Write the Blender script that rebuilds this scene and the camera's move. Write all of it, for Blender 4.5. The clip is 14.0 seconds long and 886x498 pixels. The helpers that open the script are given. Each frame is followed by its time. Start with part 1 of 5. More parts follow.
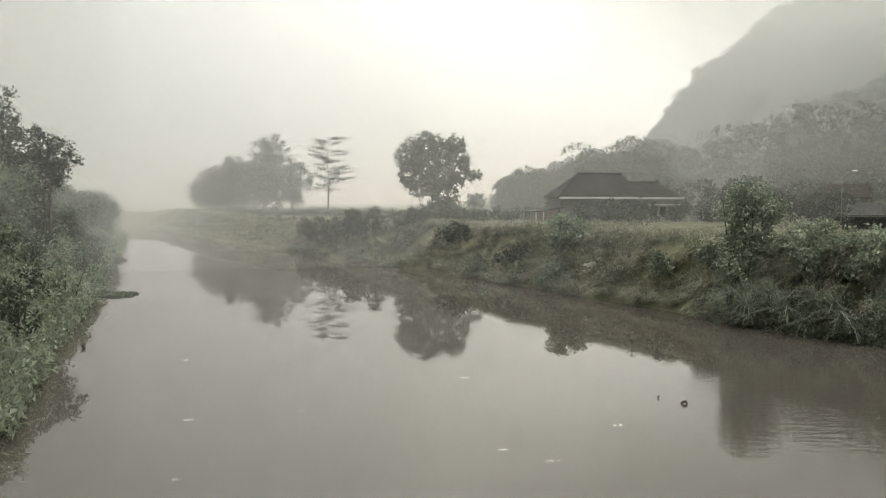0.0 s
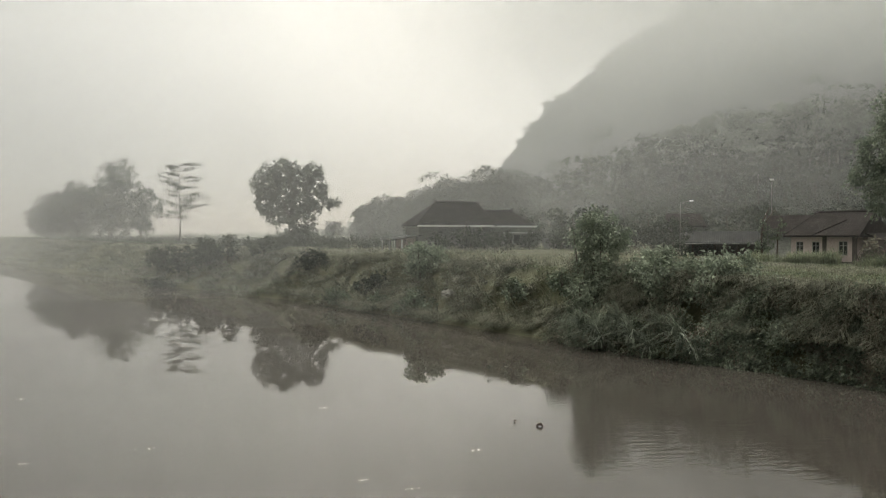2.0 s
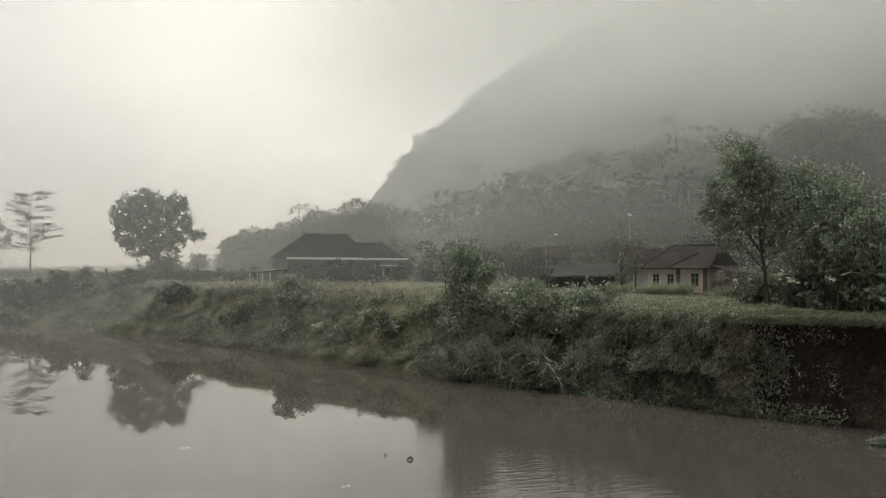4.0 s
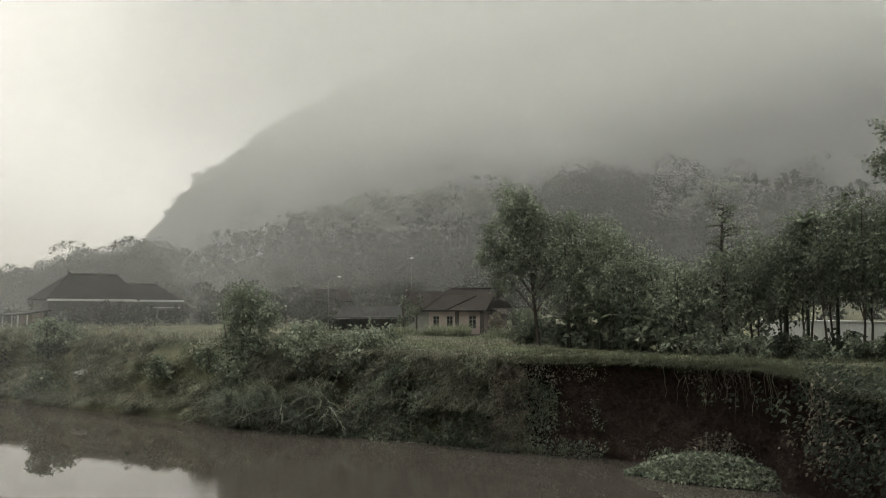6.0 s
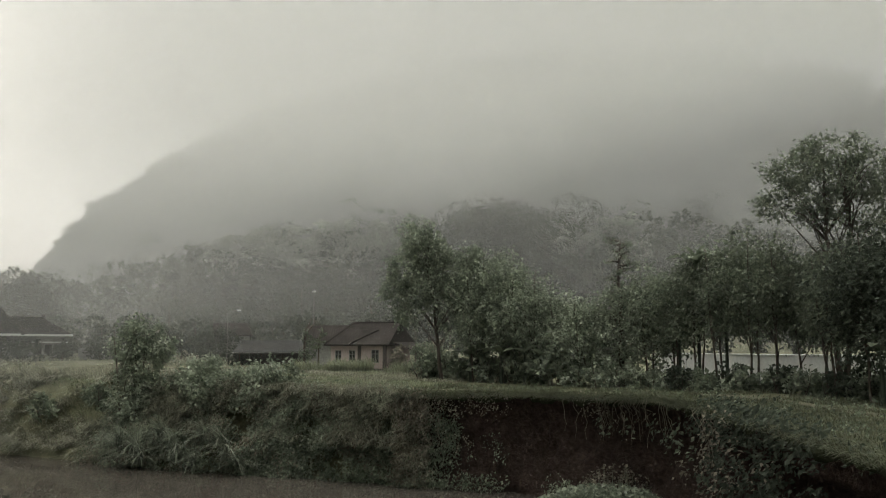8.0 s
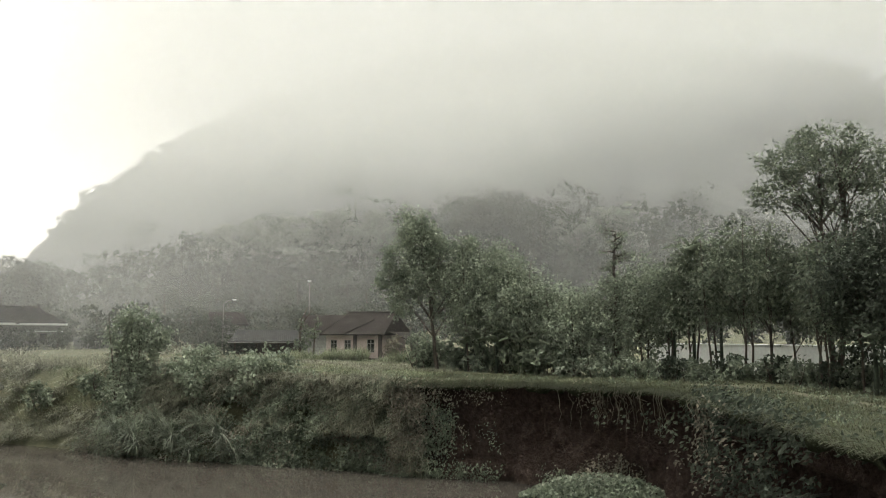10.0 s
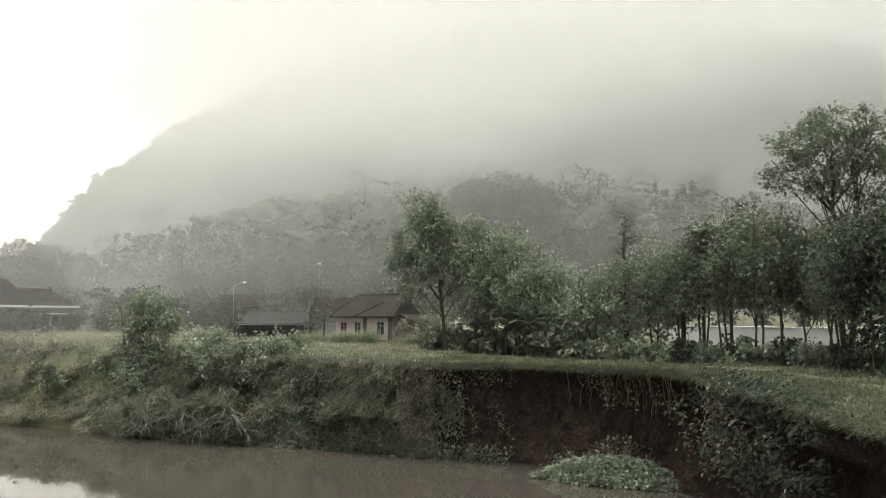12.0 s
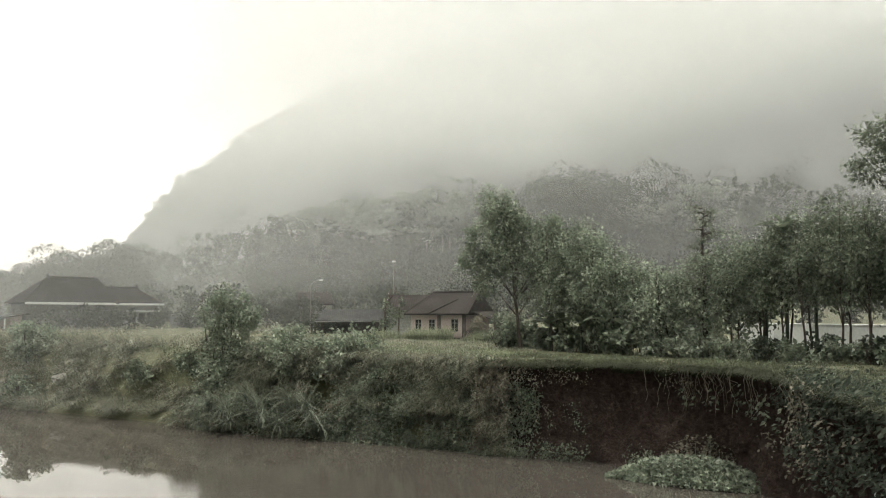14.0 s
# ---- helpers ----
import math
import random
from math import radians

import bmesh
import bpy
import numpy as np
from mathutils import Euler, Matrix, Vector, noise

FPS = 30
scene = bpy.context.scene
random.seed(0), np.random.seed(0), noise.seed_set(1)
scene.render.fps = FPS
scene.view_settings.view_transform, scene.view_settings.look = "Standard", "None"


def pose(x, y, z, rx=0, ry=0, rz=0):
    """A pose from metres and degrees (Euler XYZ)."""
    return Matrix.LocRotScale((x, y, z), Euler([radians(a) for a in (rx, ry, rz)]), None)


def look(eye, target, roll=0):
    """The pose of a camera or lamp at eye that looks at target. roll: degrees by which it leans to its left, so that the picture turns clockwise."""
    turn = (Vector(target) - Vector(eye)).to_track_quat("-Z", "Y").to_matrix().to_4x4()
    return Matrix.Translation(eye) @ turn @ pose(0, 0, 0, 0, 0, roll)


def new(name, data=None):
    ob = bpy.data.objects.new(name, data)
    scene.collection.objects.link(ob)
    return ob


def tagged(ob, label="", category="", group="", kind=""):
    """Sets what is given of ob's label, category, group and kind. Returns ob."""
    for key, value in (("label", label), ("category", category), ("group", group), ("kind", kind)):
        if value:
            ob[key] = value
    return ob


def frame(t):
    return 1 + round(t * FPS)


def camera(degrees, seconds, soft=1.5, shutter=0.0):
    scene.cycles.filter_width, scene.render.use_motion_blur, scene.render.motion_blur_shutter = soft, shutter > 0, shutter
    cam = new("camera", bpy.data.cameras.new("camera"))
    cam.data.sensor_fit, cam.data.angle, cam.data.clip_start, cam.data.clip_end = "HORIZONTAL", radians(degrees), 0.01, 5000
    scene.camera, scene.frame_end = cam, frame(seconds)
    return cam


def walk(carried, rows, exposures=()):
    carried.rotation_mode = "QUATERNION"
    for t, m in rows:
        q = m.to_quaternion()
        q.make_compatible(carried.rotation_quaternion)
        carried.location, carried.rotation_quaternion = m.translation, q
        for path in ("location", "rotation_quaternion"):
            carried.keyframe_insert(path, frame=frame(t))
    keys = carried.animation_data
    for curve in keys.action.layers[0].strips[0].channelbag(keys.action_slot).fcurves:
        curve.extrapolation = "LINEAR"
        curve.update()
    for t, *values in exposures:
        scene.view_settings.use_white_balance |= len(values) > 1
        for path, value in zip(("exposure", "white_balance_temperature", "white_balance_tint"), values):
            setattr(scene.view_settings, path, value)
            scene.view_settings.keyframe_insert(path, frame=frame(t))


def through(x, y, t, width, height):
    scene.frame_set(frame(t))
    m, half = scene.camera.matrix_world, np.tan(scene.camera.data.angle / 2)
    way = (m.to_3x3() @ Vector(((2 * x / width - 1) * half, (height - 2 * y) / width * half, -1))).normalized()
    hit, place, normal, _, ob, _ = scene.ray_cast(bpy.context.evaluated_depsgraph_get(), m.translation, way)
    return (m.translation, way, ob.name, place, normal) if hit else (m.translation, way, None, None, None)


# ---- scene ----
# ---------------------------------------------------------------- camera
EYE = 8.0
cam = camera(54.96, 14.0, soft=1.1)
ROWS = [
    (0.0, 0.0, -2.86, 0.0), (0.5, -2.36, -2.13, -0.1), (1.0, -4.87, -1.5, -0.3), (1.5, -7.6, -1.2, -0.33),
    (2.0, -9.86, -0.98, -0.37), (4.5, -21.72, 2.01, -0.27), (5.0, -25.38, 2.85, -0.11), (5.5, -29.01, 3.47, -0.11),
    (6.0, -32.58, 4.05, 0.1), (6.5, -35.26, 4.69, 0.25), (7.0, -37.27, 5.56, 0.42), (7.5, -38.45, 6.36, 0.53),
    (10.0, -39.11, 5.64, 0.37), (10.5, -39.05, 4.83, 0.34), (11.0, -38.94, 4.52, 0.26), (11.5, -38.78, 4.46, 0.26),
    (12.0, -38.63, 4.46, 0.21), (12.5, -38.28, 4.48, 0.13), (13.0, -37.47, 4.47, 0.01), (13.5, -35.6, 4.36, -0.23),
    (14.0, -34.25, 4.28, -0.37),
]
STOPS = [(0.0, 0.0), (0.5, -0.26), (1.0, -0.3), (2.0, -0.3), (5.0, -0.38), (7.5, -0.40), (9.8, 0.21), (11.0, 0.39), (14.0, 0.39)]
walk(cam, [(t, pose(0, 0, EYE, 0, 0, yaw) @ pose(0, 0, 0, 90 + pitch, 0, -roll)) for t, yaw, pitch, roll in ROWS], STOPS)

# ---------------------------------------------------------------- world and sun
SUN_AZ, SUN_EL = 8.0, 21.0
sun_dir = Vector((math.sin(radians(SUN_AZ)) * math.cos(radians(SUN_EL)), math.cos(radians(SUN_AZ)) * math.cos(radians(SUN_EL)), math.sin(radians(SUN_EL))))


def ramp_node(nt, fac, stops):
    n = nt.nodes.new("ShaderNodeValToRGB")
    while len(n.color_ramp.elements) < len(stops):
        n.color_ramp.elements.new(0.5)
    for e, (p, c) in zip(n.color_ramp.elements, stops):
        e.position, e.color = p, (*c, 1)
    nt.links.new(fac, n.inputs[0])
    return n.outputs[0]


def math_node(nt, op, a, b=0.0, clamp=False):
    n = nt.nodes.new("ShaderNodeMath")
    n.operation, n.use_clamp = op, clamp
    for k, v in enumerate((a, b)):
        if isinstance(v, (int, float)):
            n.inputs[k].default_value = v
        else:
            nt.links.new(v, n.inputs[k])
    return n.outputs[0]


world = bpy.data.worlds.new("foggy_morning")
scene.world = world
world.use_nodes = True
wt = world.node_tree
wt.nodes.clear()
w_out = wt.nodes.new("ShaderNodeOutputWorld")
sky = wt.nodes.new("ShaderNodeTexSky")
sky.sky_type, sky.sun_disc, sky.sun_elevation, sky.sun_rotation = "NISHITA", False, radians(SUN_EL), radians(SUN_AZ)
bg_sky = wt.nodes.new("ShaderNodeBackground")
bg_sky.inputs[1].default_value = 0.012
wt.links.new(sky.outputs[0], bg_sky.inputs[0])
# the fog overhead: a wide soft glow round the hidden sun, greyer towards the horizon
tc = wt.nodes.new("ShaderNodeTexCoord")
dot = wt.nodes.new("ShaderNodeVectorMath")
dot.operation = "DOT_PRODUCT"
dot.inputs[1].default_value = sun_dir
wt.links.new(tc.outputs["Generated"], dot.inputs[0])
glow = ramp_node(wt, dot.outputs["Value"], [(0.0, (0.32, 0.32, 0.305)), (0.55, (0.42, 0.42, 0.40)), (0.80, (0.63, 0.625, 0.595)), (0.885, (1.08, 1.07, 1.01)), (0.945, (1.65, 1.62, 1.50)), (1.0, (2.5, 2.43, 2.2))])
sep = wt.nodes.new("ShaderNodeSeparateXYZ")
wt.links.new(tc.outputs["Generated"], sep.inputs[0])
low = ramp_node(wt, sep.outputs["Z"], [(0.0, (0.44, 0.445, 0.465)), (0.09, (0.63, 0.635, 0.65)), (0.21, (1, 1, 1)), (1.0, (1, 1, 1))])
high = ramp_node(wt, sep.outputs["Z"], [(0.0, (0, 0, 0)), (0.38, (0, 0, 0)), (0.70, (0.62, 0.63, 0.62)), (1.0, (1.0, 0.985, 0.90))])
mul = wt.nodes.new("ShaderNodeMixRGB")
mul.blend_type = "MULTIPLY"
mul.inputs[0].default_value = 1.0
wt.links.new(glow, mul.inputs[1])
wt.links.new(low, mul.inputs[2])
bg_top = wt.nodes.new("ShaderNodeBackground")
bg_top.inputs[1].default_value = 5.8
wt.links.new(high, bg_top.inputs[0])
bg_fog = wt.nodes.new("ShaderNodeBackground")
bg_fog.inputs[1].default_value = 1.18
wt.links.new(mul.outputs[0], bg_fog.inputs[0])
w_add = wt.nodes.new("ShaderNodeAddShader")
wt.links.new(bg_sky.outputs[0], w_add.inputs[0])
wt.links.new(bg_fog.outputs[0], w_add.inputs[1])
w_add2 = wt.nodes.new("ShaderNodeAddShader")
wt.links.new(w_add.outputs[0], w_add2.inputs[0])
wt.links.new(bg_top.outputs[0], w_add2.inputs[1])
wt.links.new(w_add2.outputs[0], w_out.inputs[0])

sun = new("sun", bpy.data.lights.new("sun", "SUN"))
sun.data.energy, sun.data.angle, sun.data.color = 0.6, radians(150), (1.0, 0.95, 0.86)
sun.matrix_world = look(sun_dir * 100, (0, 0, 0))


# ---------------------------------------------------------------- materials
def material(name):
    m = bpy.data.materials.new(name)
    m.use_nodes = True
    nt = m.node_tree
    return m, nt, nt.nodes["Principled BSDF"], nt.nodes["Material Output"]


def noise_node(nt, scale, detail=4.0, rough=0.6, coord="Object", stretch=None):
    c = nt.nodes.new("ShaderNodeTexCoord")
    n = nt.nodes.new("ShaderNodeTexNoise")
    n.inputs["Scale"].default_value, n.inputs["Detail"].default_value, n.inputs["Roughness"].default_value = scale, detail, rough
    src = c.outputs[coord]
    if stretch:
        mp = nt.nodes.new("ShaderNodeMapping")
        mp.inputs["Scale"].default_value = stretch
        nt.links.new(src, mp.inputs[0])
        src = mp.outputs[0]
    nt.links.new(src, n.inputs["Vector"])
    return n.outputs["Fac"]


def mix_color(nt, fac, a, b, mode="MIX"):
    n = nt.nodes.new("ShaderNodeMixRGB")
    n.blend_type = mode
    for k, v in enumerate((fac, a, b)):
        if isinstance(v, (int, float)):
            n.inputs[k].default_value = v
        elif isinstance(v, tuple):
            n.inputs[k].default_value = (*v, 1)
        else:
            nt.links.new(v, n.inputs[k])
    return n.outputs[0]


def bump(nt, bsdf, height, strength, distance):
    b = nt.nodes.new("ShaderNodeBump")
    b.inputs["Strength"].default_value, b.inputs["Distance"].default_value = strength, distance
    nt.links.new(height, b.inputs["Height"])
    nt.links.new(b.outputs[0], bsdf.inputs["Normal"])


def surface(name, c1, c2, scale, rough=0.8, fine=None, relief=0.3, depth=0.02, stretch=None, c3=None):
    """A two-scale mottled surface with fine relief."""
    m, nt, p, _ = material(name)
    big = noise_node(nt, scale, 5, 0.6, stretch=stretch)
    small = noise_node(nt, fine or scale * 9, 4, 0.65, stretch=stretch)
    col = ramp_node(nt, big, [(0.32, c1), (0.68, c2)])
    col = mix_color(nt, ramp_node(nt, small, [(0.35, (0, 0, 0)), (0.7, (1, 1, 1))]), col, c3 or tuple(v * 0.6 for v in c1))
    nt.links.new(col, p.inputs["Base Color"])
    p.inputs["Roughness"].default_value = rough
    p.inputs["Specular IOR Level"].default_value = 0.25
    bump(nt, p, small, relief, depth)
    return m


def leaf_material(name, dark, light, gloss=0.3, through=0.38, patch_scale=0.9):
    """Leaves: tone varies from leaf to leaf and in broad patches; some light comes through."""
    m, nt, p, out = material(name)
    g = nt.nodes.new("ShaderNodeNewGeometry")
    patch = ramp_node(nt, noise_node(nt, patch_scale, 3, 0.55), [(0.34, (0, 0, 0)), (0.66, (1, 1, 1))])
    f = math_node(nt, "ADD", math_node(nt, "MULTIPLY", g.outputs["Random Per Island"], 0.55), math_node(nt, "MULTIPLY", patch, 0.42))
    dark, light = (tuple(v + 0.35 * (sum(c) / 3 - v) for v in c) for c in (dark, light))
    mid = tuple((a + b) / 2 for a, b in zip(dark, light))
    pale = tuple(min(1, v * 1.5) for v in light)
    col = ramp_node(nt, f, [(0.1, dark), (0.45, mid), (0.8, light), (1.0, pale)])
    nt.links.new(col, p.inputs["Base Color"])
    p.inputs["Roughness"].default_value = 0.5
    p.inputs["Specular IOR Level"].default_value = gloss
    tl = nt.nodes.new("ShaderNodeBsdfTranslucent")
    nt.links.new(col, tl.inputs["Color"])
    mx = nt.nodes.new("ShaderNodeMixShader")
    mx.inputs[0].default_value = through
    nt.links.new(p.outputs[0], mx.inputs[1])
    nt.links.new(tl.outputs[0], mx.inputs[2])
    nt.links.new(mx.outputs[0], out.inputs[0])
    return m


LEAF = leaf_material("leaf_green", (0.060, 0.084, 0.050), (0.215, 0.262, 0.155))
LEAF_DARK = leaf_material("leaf_dark", (0.033, 0.046, 0.030), (0.101, 0.130, 0.083), gloss=0.15)
LEAF_PALE = leaf_material("leaf_pale", (0.086, 0.120, 0.070), (0.325, 0.385, 0.245), gloss=0.5)
LEAF_FAR = leaf_material("leaf_far", (0.030, 0.042, 0.028), (0.075, 0.09, 0.058), gloss=0.2)
LEAF_WOODS = leaf_material("leaf_woods", (0.028, 0.040, 0.028), (0.105, 0.120, 0.085), gloss=0.2, patch_scale=0.05)
LEAF_CROWN = leaf_material("leaf_crown", (0.13, 0.15, 0.11), (0.34, 0.36, 0.28), gloss=0.4, patch_scale=0.1)
LEAF_DRY = leaf_material("leaf_dry", (0.110, 0.095, 0.062), (0.330, 0.285, 0.195), gloss=0.2)
GRASS = leaf_material("grass_blade", (0.105, 0.135, 0.060), (0.300, 0.335, 0.168), gloss=0.3)
# lush near grass, with the dimness of that corner put into its colour
GRASS_LUSH_DIM = leaf_material("dimmed_lush_grass_blade", (0.046, 0.056, 0.023), (0.135, 0.150, 0.068), gloss=0.3)
GRASS_DRY = leaf_material("grass_tussock", (0.110, 0.118, 0.070), (0.340, 0.335, 0.215), gloss=0.25)
REED = leaf_material("reed_blade", (0.096, 0.128, 0.077), (0.304, 0.344, 0.232), gloss=0.5)
BARK = surface("bark", (0.075, 0.062, 0.05), (0.15, 0.13, 0.11), 3.0, 0.9, stretch=(1, 1, 0.25), relief=0.6)
STEM = surface("pale_stem", (0.20, 0.19, 0.17), (0.32, 0.31, 0.28), 2.0, 0.9, stretch=(1, 1, 0.25))
SOIL = surface("wet_earth", (0.046, 0.033, 0.0275), (0.086, 0.062, 0.052), 0.6, 0.95, fine=5.0, relief=1.0, depth=0.25, c3=(0.029, 0.021, 0.018))
SOIL.node_tree.nodes["Principled BSDF"].inputs["Specular IOR Level"].default_value = 0.05
PATH = surface("trodden_earth", (0.10, 0.095, 0.062), (0.15, 0.14, 0.095), 1.2, 0.95, fine=9, relief=0.5, depth=0.04)
PLASTER = surface("pink_plaster", (0.46, 0.375, 0.355), (0.56, 0.465, 0.44), 1.0, 0.9, fine=7, relief=0.15, c3=(0.36, 0.30, 0.275))
PLASTER_GREY = surface("grey_plaster", (0.24, 0.24, 0.23), (0.33, 0.33, 0.31), 0.8, 0.9, fine=5, relief=0.15)
WHITE = surface("white_paint", (0.72, 0.72, 0.70), (0.80, 0.80, 0.78), 1.0, 0.6, fine=6, relief=0.05, c3=(0.6, 0.6, 0.58))
WOOD = surface("dark_wood", (0.06, 0.045, 0.035), (0.11, 0.085, 0.065), 4.0, 0.7, stretch=(1, 1, 0.2))
STAIN = surface("damp_stain", (0.07, 0.06, 0.055), (0.14, 0.12, 0.11), 2.0, 0.9)
ROCK = surface("pale_stone", (0.26, 0.25, 0.22), (0.38, 0.37, 0.33), 1.5, 0.9, fine=9, relief=0.5, depth=0.03)
IRON = surface("rusty_pipe", (0.16, 0.15, 0.14), (0.24, 0.23, 0.21), 6.0, 0.5, relief=0.2)


def tile_material(name, c1, c2, pitch):
    m, nt, p, _ = material(name)
    c = nt.nodes.new("ShaderNodeTexCoord")
    w = nt.nodes.new("ShaderNodeTexWave")
    w.wave_type, w.bands_direction, w.wave_profile = "BANDS", "Z", "SAW"
    w.inputs["Scale"].default_value, w.inputs["Distortion"].default_value = 0.314 / pitch, 0.6
    w2 = nt.nodes.new("ShaderNodeTexWave")
    w2.wave_type, w2.bands_direction = "BANDS", "X"
    w2.inputs["Scale"].default_value, w2.inputs["Distortion"].default_value = 0.314 / (pitch * 1.2), 0.4
    nt.links.new(c.outputs["Object"], w.inputs["Vector"])
    nt.links.new(c.outputs["Object"], w2.inputs["Vector"])
    big = noise_node(nt, 0.5, 5, 0.65)
    small = noise_node(nt, 5.0, 3, 0.6)
    col = ramp_node(nt, big, [(0.3, c1), (0.7, c2)])
    col = mix_color(nt, ramp_node(nt, small, [(0.4, (0, 0, 0)), (0.75, (0.8, 0.8, 0.8))]), col, tuple(v * 0.5 for v in c1))
    nt.links.new(col, p.inputs["Base Color"])
    p.inputs["Roughness"].default_value = 0.9
    p.inputs["Specular IOR Level"].default_value = 0.06
    bump(nt, p, math_node(nt, "ADD", w.outputs["Fac"], math_node(nt, "MULTIPLY", w2.outputs["Fac"], 0.6)), 0.7, 0.05)
    return m


TILE = tile_material("brown_roof_tile", (0.032, 0.028, 0.026), (0.06, 0.052, 0.048), 0.22)
TILE_DARK = tile_material("dark_roof_tile", (0.020, 0.018, 0.018), (0.036, 0.033, 0.032), 0.25)
SHEET_METAL = tile_material("weathered_sheet_roof", (0.05, 0.05, 0.049), (0.08, 0.08, 0.077), 0.2)

m, nt, p, _ = material("window_glass")
p.inputs["Base Color"].default_value = (0.02, 0.022, 0.022, 1)
p.inputs["Roughness"].default_value = 0.08
GLASS = m


def ground_material(name, low, mean, high):
    m, nt, p, _ = material(name)
    big, mid, small = noise_node(nt, 0.07, 4), noise_node(nt, 0.9, 4), noise_node(nt, 6.0, 4, 0.7)
    col = ramp_node(nt, big, [(0.3, low), (0.55, mean), (0.75, high)])
    col = mix_color(nt, ramp_node(nt, mid, [(0.4, (0, 0, 0)), (0.75, (0.8, 0.8, 0.8))]), col, (0.085, 0.082, 0.054))
    col = mix_color(nt, ramp_node(nt, small, [(0.4, (0, 0, 0)), (0.7, (0.7, 0.7, 0.7))]), col, (0.052, 0.060, 0.034))
    # leaf litter under the woods on the hill
    g, z, wood = nt.nodes.new("ShaderNodeNewGeometry"), nt.nodes.new("ShaderNodeSeparateXYZ"), nt.nodes.new("ShaderNodeMapRange")
    nt.links.new(g.outputs["Position"], z.inputs[0])
    wood.inputs["From Min"].default_value, wood.inputs["From Max"].default_value = 10.0, 16.0
    nt.links.new(z.outputs["Z"], wood.inputs["Value"])
    col = mix_color(nt, wood.outputs[0], col, (0.035, 0.038, 0.028))
    nt.links.new(col, p.inputs["Base Color"])
    p.inputs["Roughness"].default_value = 0.95
    p.inputs["Specular IOR Level"].default_value = 0.15
    bump(nt, p, math_node(nt, "ADD", small, mid), 0.8, 0.15)
    return m


GROUND = ground_material("grassy_ground", (0.095, 0.098, 0.062), (0.145, 0.142, 0.088), (0.18, 0.168, 0.112))
# near turf: the same dimming is put into these ground colours
TURF = ground_material("dimmed_lush_turf", (0.020, 0.027, 0.014), (0.029, 0.037, 0.019), (0.040, 0.044, 0.025))


def water_material():
    """Muddy, still river water with faint slow ripples."""
    m, nt, p, out = material("river_water")
    silt = noise_node(nt, 0.05, 4, 0.55)
    nt.links.new(ramp_node(nt, silt, [(0.3, (0.042, 0.037, 0.031)), (0.7, (0.052, 0.046, 0.038))]), p.inputs["Base Color"])
    p.inputs["Roughness"].default_value = 0.0
    p.inputs["IOR"].default_value = 1.42
    swell = noise_node(nt, 0.22, 2, 0.5)
    fine = noise_node(nt, 1.5, 2, 0.5)
    # a patch of eddies off the reeds, where the current meets the bank
    c = nt.nodes.new("ShaderNodeTexCoord")
    off = nt.nodes.new("ShaderNodeMapping")
    off.inputs["Location"].default_value = (-1.45, -3.15, 0)
    off.inputs["Scale"].default_value = (0.095, 0.095, 0.0)
    nt.links.new(c.outputs["Object"], off.inputs[0])
    ball = nt.nodes.new("ShaderNodeTexGradient")
    ball.gradient_type = "SPHERICAL"
    nt.links.new(off.outputs[0], ball.inputs[0])
    eddy = noise_node(nt, 1.0, 3, 0.55, stretch=(0.9, 3.2, 1))
    eddy = math_node(nt, "MULTIPLY", math_node(nt, "MULTIPLY", eddy, 3.2), ball.outputs["Fac"])
    calm = math_node(nt, "ADD", math_node(nt, "MULTIPLY", fine, 0.05), math_node(nt, "MULTIPLY", swell, 0.12))
    bump(nt, p, math_node(nt, "ADD", calm, eddy), 0.09, 0.08)
    film, mx = nt.nodes.new("ShaderNodeBsdfDiffuse"), nt.nodes.new("ShaderNodeMixShader")
    film.inputs["Color"].default_value = (0.13, 0.118, 0.102, 1)
    mx.inputs[0].default_value = 0.13
    nt.links.new(p.outputs[0], mx.inputs[1])
    nt.links.new(film.outputs[0], mx.inputs[2])
    nt.links.new(mx.outputs[0], out.inputs[0])
    return m


WATER = water_material()


